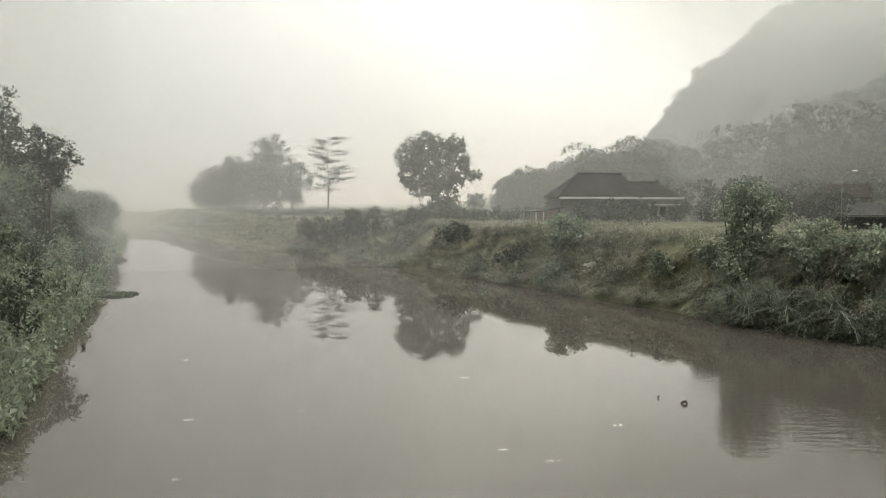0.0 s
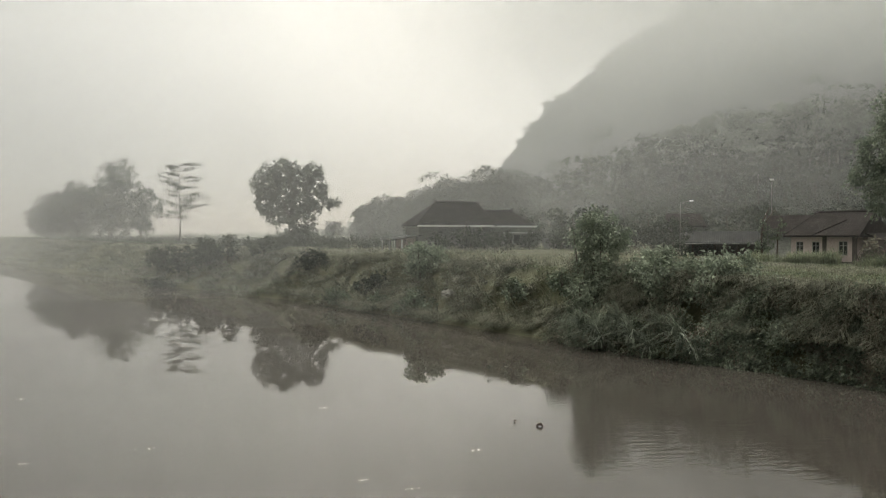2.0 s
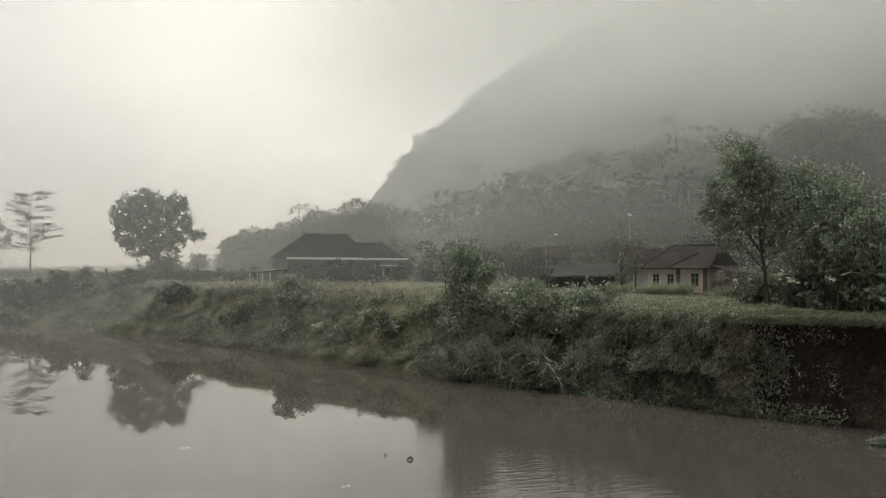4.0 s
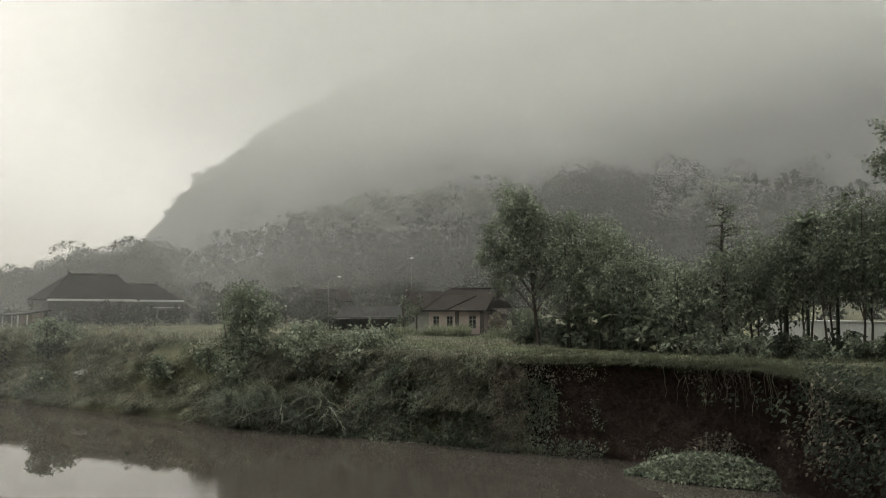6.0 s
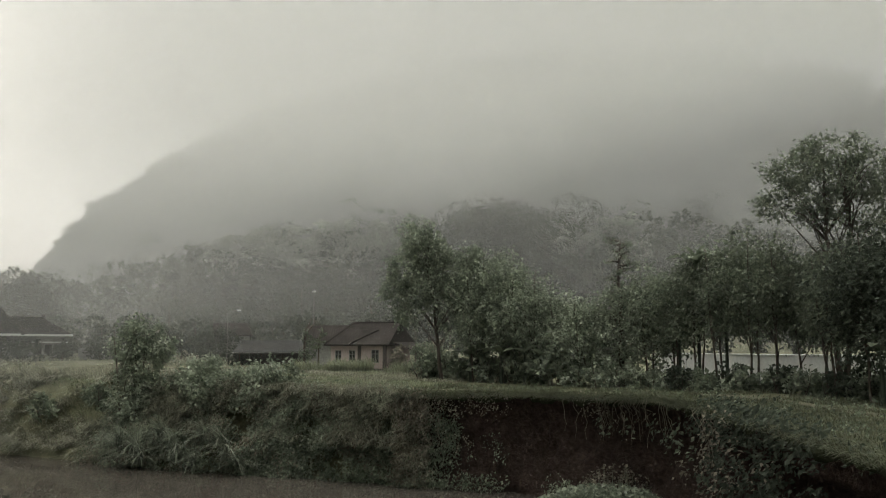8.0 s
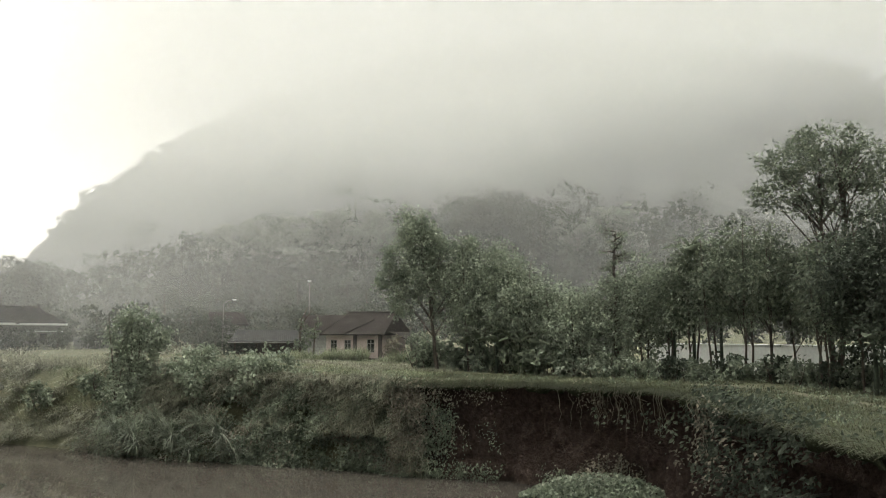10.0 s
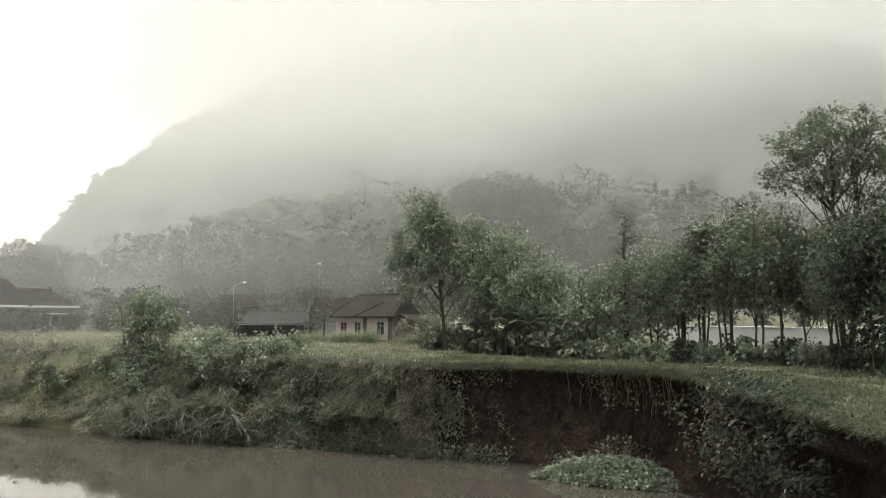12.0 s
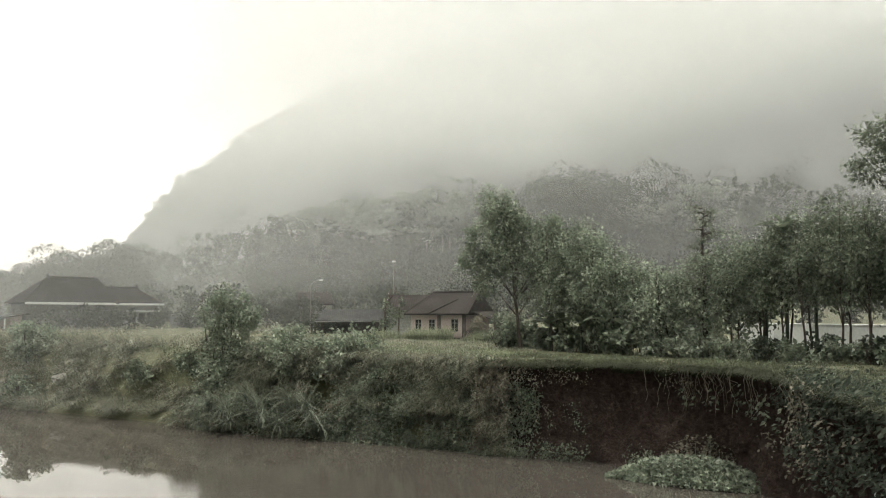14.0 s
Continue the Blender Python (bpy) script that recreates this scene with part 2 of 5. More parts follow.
def mist_material(name, radius, amount, spread, cloud, pool, z0, z1):
    """Thin layer of droplets: lets most light by and scatters the rest, thicker along the river and aloft where the cloud sits."""
    m, nt, _, out = material(name)
    nt.nodes.remove(nt.nodes["Principled BSDF"])
    g = nt.nodes.new("ShaderNodeNewGeometry")
    s = nt.nodes.new("ShaderNodeSeparateXYZ")
    nt.links.new(g.outputs["Position"], s.inputs[0])
    n = noise_node(nt, 0.010, 4, 0.5, stretch=(1, 1, 1.6))
    bearing = math_node(nt, "MULTIPLY", s.outputs["X"], 1.0 / radius)
    steep = math_node(nt, "MULTIPLY", math_node(nt, "SUBTRACT", s.outputs["Z"], 8.0), 1.0 / radius)
    lift = math_node(nt, "SUBTRACT", ramp_node(nt, bearing, [(0.66, (0, 0, 0)), (0.88, (0.08, 0.08, 0.08))]), ramp_node(nt, bearing, [(0.28, (0.035, 0.035, 0.035)), (0.52, (0, 0, 0))]))
    mr = nt.nodes.new("ShaderNodeMapRange")
    mr.interpolation_type = "SMOOTHSTEP"
    mr.inputs["From Min"].default_value, mr.inputs["From Max"].default_value = z0, z1
    zz = math_node(nt, "ADD", math_node(nt, "SUBTRACT", steep, lift), math_node(nt, "MULTIPLY", math_node(nt, "SUBTRACT", n, 0.5), 0.06))
    nt.links.new(zz, mr.inputs["Value"])
    a = math_node(nt, "MULTIPLY", math_node(nt, "ADD", math_node(nt, "MULTIPLY", n, 0.3), 0.85), amount)
    valley = nt.nodes.new("ShaderNodeMapRange")
    valley.inputs["From Min"].default_value, valley.inputs["From Max"].default_value = radius * 0.6, radius * -0.05
    valley.inputs["To Min"].default_value, valley.inputs["To Max"].default_value = 1.0 - spread, 1.0 + spread
    nt.links.new(s.outputs["X"], valley.inputs["Value"])
    west = ramp_node(nt, math_node(nt, "ADD", bearing, 1.0), [(0.50, (1, 1, 1)), (0.66, (0.42, 0.42, 0.42))])
    a = math_node(nt, "MULTIPLY", math_node(nt, "MULTIPLY", a, valley.outputs[0]), math_node(nt, "MULTIPLY", west, 2.4))
    reach = nt.nodes.new("ShaderNodeMapRange")
    reach.interpolation_type = "SMOOTHSTEP"
    reach.inputs["From Min"].default_value, reach.inputs["From Max"].default_value = 0.0, 0.50
    nt.links.new(math_node(nt, "ADD", bearing, math_node(nt, "MULTIPLY", math_node(nt, "SUBTRACT", n, 0.5), 0.25)), reach.inputs["Value"])
    side = reach.outputs[0]
    a = math_node(nt, "ADD", a, math_node(nt, "MULTIPLY", math_node(nt, "MULTIPLY", mr.outputs[0], cloud), side))
    lo = nt.nodes.new("ShaderNodeMapRange")
    lo.interpolation_type = "SMOOTHSTEP"
    lo.inputs["From Min"].default_value, lo.inputs["From Max"].default_value = 10.0, 1.0
    nt.links.new(s.outputs["Z"], lo.inputs["Value"])
    river = nt.nodes.new("ShaderNodeMapRange")
    river.interpolation_type = "SMOOTHSTEP"
    river.inputs["From Min"].default_value, river.inputs["From Max"].default_value = radius * -0.18, radius * -0.36
    river.inputs["To Min"].default_value = 0.08
    nt.links.new(s.outputs["X"], river.inputs["Value"])
    a = math_node(nt, "ADD", a, math_node(nt, "MULTIPLY", math_node(nt, "MULTIPLY", lo.outputs[0], river.outputs[0]), pool))
    if cloud > 0.5:
        a = math_node(nt, "MINIMUM", math_node(nt, "MAXIMUM", a, 0.33), 0.9)
    else:
        a = math_node(nt, "MINIMUM", a, 0.235)
    d, t, tr = (nt.nodes.new("ShaderNodeBsdf" + k) for k in ("Diffuse", "Translucent", "Transparent"))
    white = mix_color(nt, math_node(nt, "MULTIPLY", mr.outputs[0], side), (0.75, 0.75, 0.735), (0.89, 0.89, 0.865))
    for b in (d, t):
        nt.links.new(white, b.inputs["Color"])
    half, mx = nt.nodes.new("ShaderNodeMixShader"), nt.nodes.new("ShaderNodeMixShader")
    half.inputs[0].default_value = 0.65
    nt.links.new(d.outputs[0], half.inputs[1])
    nt.links.new(t.outputs[0], half.inputs[2])
    nt.links.new(a, mx.inputs[0])
    nt.links.new(tr.outputs[0], mx.inputs[1])
    nt.links.new(half.outputs[0], mx.inputs[2])
    nt.links.new(mx.outputs[0], out.inputs[0])
    return m


# ---------------------------------------------------------------- mesh helpers
rng = np.random.default_rng(7)


def np_mesh(name, V, F, mat, smooth=False):
    """A mesh from arrays: V (n,3), F (k,3) or (k,4)."""
    V, F = np.asarray(V, dtype=np.float32), np.asarray(F, dtype=np.int32)
    me = bpy.data.meshes.new(name)
    me.vertices.add(len(V))
    me.vertices.foreach_set("co", V.ravel())
    me.loops.add(F.size)
    me.loops.foreach_set("vertex_index", F.ravel())
    me.polygons.add(len(F))
    me.polygons.foreach_set("loop_start", np.arange(0, F.size, F.shape[1], dtype=np.int32))
    me.polygons.foreach_set("use_smooth", np.full(len(F), smooth))
    me.update(calc_edges=True)
    me.validate()
    me.materials.append(mat)
    return me


def thing(name, label, category, at=(0, 0, 0), rz=0.0, group="", kind=""):
    ob = tagged(new(name), label, category, group, kind)
    ob.matrix_world = pose(*at, 0, 0, rz)
    return ob


def child(name, me, parent, label=""):
    ob = new(name, me)
    ob.parent = parent
    return tagged(ob, label)


def part(name, bm, mat, parent, label=""):
    me = bpy.data.meshes.new(name)
    bm.to_mesh(me)
    bm.free()
    me.materials.append(mat)
    return child(name, me, parent, label)


def box_bm(x0, x1, y0, y1, z0, z1, bevel=0.0):
    bm = bmesh.new()
    bmesh.ops.create_cube(bm, size=1.0, matrix=Matrix.LocRotScale(((x0 + x1) / 2, (y0 + y1) / 2, (z0 + z1) / 2), None, (x1 - x0, y1 - y0, z1 - z0)))
    if bevel:
        bmesh.ops.bevel(bm, geom=bm.edges[:], offset=bevel, segments=1, affect="EDGES")
    return bm


def solid_bm(verts, faces):
    bm = bmesh.new()
    vs = [bm.verts.new(v) for v in verts]
    for f in faces:
        bm.faces.new([vs[i] for i in f])
    bmesh.ops.recalc_face_normals(bm, faces=bm.faces[:])
    return bm


def hash2(ix, iy, seed):
    h = np.sin(ix * 127.1 + iy * 311.7 + seed * 74.7) * 43758.5453
    return h - np.floor(h)


def vnoise(x, y, seed=0):
    ix, iy = np.floor(x), np.floor(y)
    fx, fy = x - ix, y - iy
    fx, fy = fx * fx * (3 - 2 * fx), fy * fy * (3 - 2 * fy)
    a, b = hash2(ix, iy, seed), hash2(ix + 1, iy, seed)
    c, d = hash2(ix, iy + 1, seed), hash2(ix + 1, iy + 1, seed)
    return (a * (1 - fx) + b * fx) * (1 - fy) + (c * (1 - fx) + d * fx) * fy


def fbm(x, y, seed=0, octaves=4):
    s, amp, tot = 0.0, 1.0, 0.0
    for k in range(octaves):
        s = s + amp * vnoise(x * 2**k, y * 2**k, seed + k)
        tot += amp
        amp *= 0.5
    return s / tot - 0.5


def tube(points, radii, sides=6):
    """Tapered tube along points: returns V, F."""
    P = np.asarray(points, float)
    R = np.asarray(radii, float)
    T = np.gradient(P, axis=0)
    T /= np.linalg.norm(T, axis=1, keepdims=True) + 1e-9
    ref = np.where(np.abs(T[:, 2:3]) > 0.9, np.array([[1.0, 0, 0]]), np.array([[0, 0, 1.0]]))
    A = np.cross(T, ref)
    A /= np.linalg.norm(A, axis=1, keepdims=True) + 1e-9
    B = np.cross(T, A)
    ang = np.linspace(0, 2 * np.pi, sides, endpoint=False)
    V = P[:, None] + R[:, None, None] * (A[:, None] * np.cos(ang)[None, :, None] + B[:, None] * np.sin(ang)[None, :, None])
    n = len(P)
    i = np.arange(n - 1)[:, None] * sides
    k = np.arange(sides)[None]
    k2 = (k + 1) % sides
    F = np.stack([i + k, i + k2, i + sides + k2, i + sides + k], -1).reshape(-1, 4)
    return V.reshape(-1, 3), F


def join(chunks):
    V, F, o = [], [], 0
    for v, f in chunks:
        V.append(v)
        F.append(f + o)
        o += len(v)
    return np.concatenate(V), np.concatenate(F)


def unit(a):
    return a / (np.linalg.norm(a, axis=-1, keepdims=True) + 1e-9)


def leaves(C, size, aspect=0.45, droop=0.3, out=None, fold=0.25, up=0.55):
    """Folded pointed leaves at C: V, F. out: directions that they lean to."""
    n = len(C)
    size = np.broadcast_to(np.asarray(size, float), (n,)) * rng.uniform(0.65, 1.35, n)
    d = rng.normal(size=(n, 3))
    if out is not None:
        d = d * 0.7 + unit(out)
    d[:, 2] -= droop
    d = unit(d)
    nor = rng.normal(size=(n, 3)) * 0.7
    nor[:, 2] += up
    side = unit(np.cross(d, nor))
    nn = np.cross(side, d)
    s, w = size[:, None], (size * aspect)[:, None]
    base, tip = C - d * s * 0.5, C + d * s * 0.5 - nn * s * 0.08
    midp = C - d * s * 0.05
    l, r = midp + side * w * 0.5 + nn * w * fold, midp - side * w * 0.5 + nn * w * fold
    V = np.stack([base, l, tip, r], 1).reshape(-1, 3)
    o = np.arange(n)[:, None] * 4
    F = np.concatenate([o + [0, 2, 1], o + [0, 3, 2]], 1).reshape(-1, 3)
    return V, F


def blades(P, length, width, lean=0.5, down=None, seg=2):
    """Grass blades rooted at P, bending over: V, F (quads)."""
    n = len(P)
    L = np.broadcast_to(np.asarray(length, float), (n,)) * rng.uniform(0.5, 1.3, n)
    a = rng.uniform(0, 2 * np.pi, n)
    h = np.stack([np.cos(a), np.sin(a), 0 * a], 1)
    if down is not None:
        h = unit(h * 0.6 + down)
    side = np.stack([-h[:, 1], h[:, 0], 0 * a], 1)
    ln = lean * rng.uniform(0.4, 1.5, n)
    rows = []
    for k in range(seg + 1):
        u = k / seg
        c = P + h * (L * ln * u * u)[:, None] + np.array([0, 0, 1.0]) * (L * (u - 0.5 * ln * u * u * 1.3))[:, None]
        w = width * (1 - 0.85 * u) * 0.5
        rows += [c - side * w, c + side * w]
    V = np.stack(rows, 1)
    m = 2 * (seg + 1)
    o = np.arange(n)[:, None] * m
    F = np.concatenate([o + [2 * k, 2 * k + 1, 2 * k + 3, 2 * k + 2] for k in range(seg)], 1).reshape(-1, 4)
    return V.reshape(-1, 3), F


# ---------------------------------------------------------------- the lie of the land
RIGHT = np.array([(-190, 480), (-100, 300), (-66, 222), (-51.3, 194.5), (-32.6, 163.2), (-20.4, 137.2), (-9.7, 117.2), (-1.0, 104.8), (5.7, 89.6), (11.2, 78), (16.4, 67), (20.2, 58), (25, 49.5),
                  (27.6, 44), (29.6, 40.2), (31.4, 37.2), (33.2, 33.5), (34.3, 29), (34.0, 25.0), (32.4, 22.0), (30.0, 19.6), (27, 15.6), (23.6, 11.8), (20.6, 8.8), (18, 4), (17, -6), (17, -60), (17, -400)], float)
LEFT = np.array([(-260, 480), (-140, 340), (-98, 262), (-62, 162), (-42.5, 105), (-31, 73), (-25.4, 56), (-22.7, 47), (-18.8, 36), (-16.3, 29), (-14, 18), (-13, 0), (-13, -60), (-13, -400)], float)


def along(poly, X, Y):
    """Signed distance to a bank line (positive on its left as it is walked) and the y of the nearest point."""
    best, sign, ny = np.full(X.shape, 1e9), np.ones(X.shape), np.zeros(X.shape)
    for (ax, ay), (bx, by) in zip(poly[:-1], poly[1:]):
        ux, uy = bx - ax, by - ay
        q = np.clip(((X - ax) * ux + (Y - ay) * uy) / (ux * ux + uy * uy), 0, 1)
        px, py = ax + q * ux, ay + q * uy
        d = np.hypot(X - px, Y - py)
        c = ux * (Y - ay) - uy * (X - ax)
        closer = d < best
        best, sign, ny = np.where(closer, d, best), np.where(closer, np.sign(c), sign), np.where(closer, py, ny)
    return best * sign, ny


RIDGE_A, RIDGE_U, RIDGE_N = (190.0, 810.0), (0.786, -0.618), (0.618, 0.786)
RIDGE_S = (-240, 0, 140, 220, 320, 440, 580, 680, 705, 735, 775, 820, 900, 1200)
RIDGE_H = (120, 168, 188, 200, 222, 248, 244, 238, 230, 186, 118, 60, 38, 12)
FLANK_C = (-260, -60, -10, 4, 22, 61, 118, 170, 260)
FLANK_H = (0, 0.08, 0.20, 0.37, 0.53, 0.67, 0.83, 0.95, 1)


def hill_height(X, Y):
    """A long steep ridge beyond the fields, with spurs and gullies down its face."""
    s = (X - RIDGE_A[0]) * RIDGE_U[0] + (Y - RIDGE_A[1]) * RIDGE_U[1]
    q = (X - RIDGE_A[0]) * RIDGE_N[0] + (Y - RIDGE_A[1]) * RIDGE_N[1]
    h = np.interp(s, RIDGE_S, RIDGE_H) * np.clip(1 - np.abs(q) / 470, 0, 1) ** 1.1 * np.interp(X * 0.970 - Y * 0.242, FLANK_C, FLANK_H)
    rough = np.clip(h / 80, 0, 1)
    foot = np.clip((q + 580) / 170, 0, 1) * np.clip((X * 0.970 - Y * 0.242 + 10) / 60, 0, 1)
    return h + rough * (fbm(X * 0.009, Y * 0.009, 31) * 20 + fbm(X * 0.025, Y * 0.025, 35) * 12) + 9 * foot * foot * (3 - 2 * foot)


def bank_top(X, Y, sr, yr):
    """Height of the level ground behind the river bank."""
    top = 5.15 + 0.0055 * np.clip(np.hypot(X, Y) - 60, 0, 400) + fbm(X * 0.12, Y * 0.12, 3) * 0.5
    return top - 0.45 * np.clip((yr - 58) / 14, 0, 1) * np.clip(1 - sr / 14, 0, 1)


def land(X, Y):
    """Ground height."""
    sr, yr = along(RIGHT, X, Y)
    sl, yl = along(LEFT, X, Y)
    sl = -sl
    dist = np.hypot(X, Y)
    top = bank_top(X, Y, sr, yr)
    sr = sr - np.interp(yr, [-1000, 22, 26, 35, 40, 1000], [3.6, 3.6, 2.2, 2.2, 0, 0]) * np.clip(sr / 0.5, 0, 1)
    width = np.interp(yr, [0, 36, 40, 46, 55, 64, 80, 140], [0.9, 0.9, 1.1, 2.2, 3.4, 6.5, 8.0, 9.0])
    u = np.clip(sr / width, 0, 1)
    grassy = np.clip((yr - 54) / 12, 0, 1)
    ledge = np.interp(u, [0, 0.05, 0.28, 0.42, 0.72, 0.86, 1], [0, 0.12, 0.19, 0.42, 0.80, 0.96, 1])
    shape = u * (1 - grassy) + ledge * grassy
    lump = np.sin(np.pi * u) * grassy * (np.abs(fbm((X + Y * 0.6) * 0.20, (Y - X) * 0.10, 11)) * -4.2 + 0.5 + fbm(X * 0.5, Y * 0.5, 15) * 1.8)
    zr = top * shape + lump
    wl = 6.0
    ul = np.clip(sl / wl, 0, 1)
    zl = (4.2 + 0.004 * dist + fbm(X * 0.1, Y * 0.1, 21)) * ul
    bed = np.maximum(-2.0, -0.15 + 0.4 * np.maximum(sr, sl))
    return np.where(sr > 0, zr, np.where(sl > 0, zl, bed)) + hill_height(X, Y) * (sr > 0)


def ground_at(x, y):
    return float(land(np.array([float(x)]), np.array([float(y)]))[0])


def axis(stops):
    """Grid lines from (start, step) pairs."""
    out = []
    for (a, s), (b, _) in zip(stops[:-1], stops[1:]):
        out.append(np.arange(a, b - s * 0.5, s))
    return np.concatenate(out + [[stops[-1][0]]])


gx = axis([(-3000, 600), (-600, 60), (-120, 6), (-48, 2), (-8, 0.45), (48, 1.5), (90, 8), (280, 14), (900, 100), (1600, 700), (3000, 0)])
gy = axis([(-3000, 600), (-600, 60), (-60, 6), (-6, 1.5), (6, 0.45), (112, 1.2), (180, 5), (340, 14), (1000, 100), (1600, 700), (3000, 0)])
GX, GY = np.meshgrid(gx, gy)
GZ = land(GX, GY)
nx, ny = len(gx), len(gy)
o = (np.arange(ny - 1)[:, None] * nx + np.arange(nx - 1)[None]).reshape(-1, 1)
ground = new("ground", np_mesh("ground", np.stack([GX, GY, GZ], -1).reshape(-1, 3), o + [0, 1, nx + 1, nx], GROUND, True))
tagged(ground, "rough grassy river banks and fields with a wooded hill", "ground", kind="structure")

bm = bmesh.new()
bmesh.ops.create_grid(bm, x_segments=8, y_segments=8, size=1500)
me = bpy.data.meshes.new("water")
bm.to_mesh(me)
bm.free()
me.materials.append(WATER)
water = tagged(new("water", me), "calm muddy grey-brown river mirroring sky and trees", "river", kind="structure")


# ---------------------------------------------------------------- mist
def mist_ring(radius, amount, spread, cloud, pool, z0, z1, height=420):
    m = 240
    a = np.linspace(0, 2 * np.pi, m, endpoint=False)
    V = np.concatenate([np.stack([radius * np.cos(a), radius * np.sin(a), np.full(m, z)], 1) for z in (0.05, height)])
    k = np.arange(m)
    F = np.stack([k, (k + 1) % m, m + (k + 1) % m, m + k], 1)
    ob = new("mist", np_mesh("mist", V, F, mist_material("mist_droplets", radius, amount, spread, cloud, pool, z0, z1), True))
    return tagged(ob, "thin veil of morning mist over the valley", "mist", kind="structure")


for radius, amount, spread, cloud, pool in ((75, 0.055, 0.5, 0.20, 0.0), (112, 0.12, 0.5, 0.16, 0.02), (158, 0.085, 0.55, 0.18, 0.05), (200, 0.075, 0.50, 0.19, 0.06), (232, 0.12, 0.30, 0.13, 0.06), (285, 0.19, 0.18, 0.06, 0.07), (378, 0.30, 0.10, 0.58, 0.05)):
    mist_ring(radius, amount, spread, cloud, pool, 0.12, 0.30)


# ---------------------------------------------------------------- the cut bank
def resample(poly, step):
    d = np.concatenate([[0], np.cumsum(np.hypot(*np.diff(poly, axis=0).T))])
    s = np.arange(0, d[-1], step)
    return np.stack([np.interp(s, d, poly[:, 0]), np.interp(s, d, poly[:, 1])], 1)


def earth_cliff():
    line = resample(RIGHT[14:24], 0.18)
    for _ in range(12):
        line[1:-1] = (line[:-2] + 2 * line[1:-1] + line[2:]) / 4
    T = unit(np.gradient(line, axis=0))
    outward = np.stack([T[:, 1], -T[:, 0]], 1)
    n, k = len(line), 44
    s = np.arange(n) * 0.18
    u = np.linspace(0, 1, k)
    S, U = np.meshgrid(s, u, indexing="ij")
    fade = np.clip(S / 2.5, 0, 1)
    push = -0.25 + 0.55 * (1 - U) ** 2 + 0.30 * np.clip((U - 0.86) / 0.14, 0, 1) + fbm(S * 0.35, U * 1.6, 41) * 1.1 + fbm(S * 1.1, U * 4, 45) * 0.5 + fbm(S * 2.6, U * 8, 48) * 0.42 + fbm(S * 5.5, U * 15, 49, 2) * 0.2 + np.abs(fbm(S * 1.3, U * 0.7, 46)) * -1.1 + 0.2
    hollow = np.exp(-(((line[:, 1] - 15.5) / 5.5) ** 2))[:, None] * np.clip((0.80 - U) / 0.10, 0, 1)
    push = (push - 2.3 * hollow) * fade - (1 - fade) * 0.9
    inner = line - outward * 1.0
    zt = bank_top(inner[:, 0], inner[:, 1], np.full(n, 1.0), inner[:, 1])
    X = line[:, None, 0] + outward[:, None, 0] * push
    Y = line[:, None, 1] + outward[:, None, 1] * push
    Z = -0.4 + (zt[:, None] + 0.42) * U
    o = (np.arange(n - 1)[:, None] * k + np.arange(k - 1)[None]).reshape(-1, 1)
    ob = new("cliff", np_mesh("cliff", np.stack([X, Y, Z], -1).reshape(-1, 3), o + [0, k, k + 1, 1], SOIL, True))
    tagged(ob, "dark eroded earth cliff cut by the river", "cliff", kind="structure")
    # the turf on top: a thick ragged mat that hangs over the edge
    s = np.arange(n) * 0.18
    reach = push[:, -1] + 0.16 + 0.5 * fbm(s * 0.9, s * 0.1, 51)
    rows = [(reach - 0.5, -0.24), (reach - 0.06, -0.16 - 0.3 * vnoise(s * 2.3, s * 0, 57)), (reach + 0.05, -0.08), (reach - 0.08, 0.05), (reach - 0.5, 0.07)]
    rows += [(reach * 0 - q, 0.05) for q in (0.8, 1.5, 2.2, 2.9, 3.6, 4.3, 4.8)] + [(reach * 0 - 5.2, -0.12)]
    V = []
    for off, dz in rows:
        x, y = line[:, 0] + outward[:, 0] * off, line[:, 1] + outward[:, 1] * off
        V.append(np.stack([x, y, bank_top(x, y, np.maximum(-off, 0.0) + 0 * x, y) + dz + fbm(x * 1.3, y * 1.3, 59) * 0.12], 1))
    m = len(rows)
    o = (np.arange(n - 1)[:, None] * m + np.arange(m - 1)[None]).reshape(-1, 1)
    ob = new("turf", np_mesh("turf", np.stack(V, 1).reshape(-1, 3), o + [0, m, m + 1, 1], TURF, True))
    tagged(ob, "ragged grass turf overhanging the earth cliff", "turf", kind="structure")
    return line, outward, zt


cliff_line, cliff_out, cliff_top = earth_cliff()


def footpath():
    """A narrow trodden path along the bank top."""
    line = resample(RIGHT[11:24], 0.4)
    for _ in range(30):
        line[1:-1] = (line[:-2] + 2 * line[1:-1] + line[2:]) / 4
    T = unit(np.gradient(line, axis=0))
    inn = np.stack([-T[:, 1], T[:, 0]], 1)
    s = np.arange(len(line)) * 0.4
    mid = np.interp(line[:, 1], [0, 36, 46, 60], [5.6, 5.2, 6.0, 8.0]) + fbm(s * 0.12, s * 0, 64) * 1.2
    V = []
    for q in (-0.42, -0.2, 0.0, 0.2, 0.42):
        P = line + inn * (mid + q * (1 + 0.5 * fbm(s * 0.6, s * 0 + q, 66)))[:, None]
        V.append(np.concatenate([P, (bank_top(P[:, 0], P[:, 1], mid, line[:, 1]) + (0.09 if abs(q) < 0.4 else 0.03))[:, None]], 1))
    n, m = len(line), 5
    o = (np.arange(n - 1)[:, None] * m + np.arange(m - 1)[None]).reshape(-1, 1)
    ob = new("path", np_mesh("path", np.stack(V, 1).reshape(-1, 3), o + [0, m, m + 1, 1], PATH, True))
    tagged(ob, "narrow trodden earth path along the grassy bank top", "path", kind="structure")


footpath()


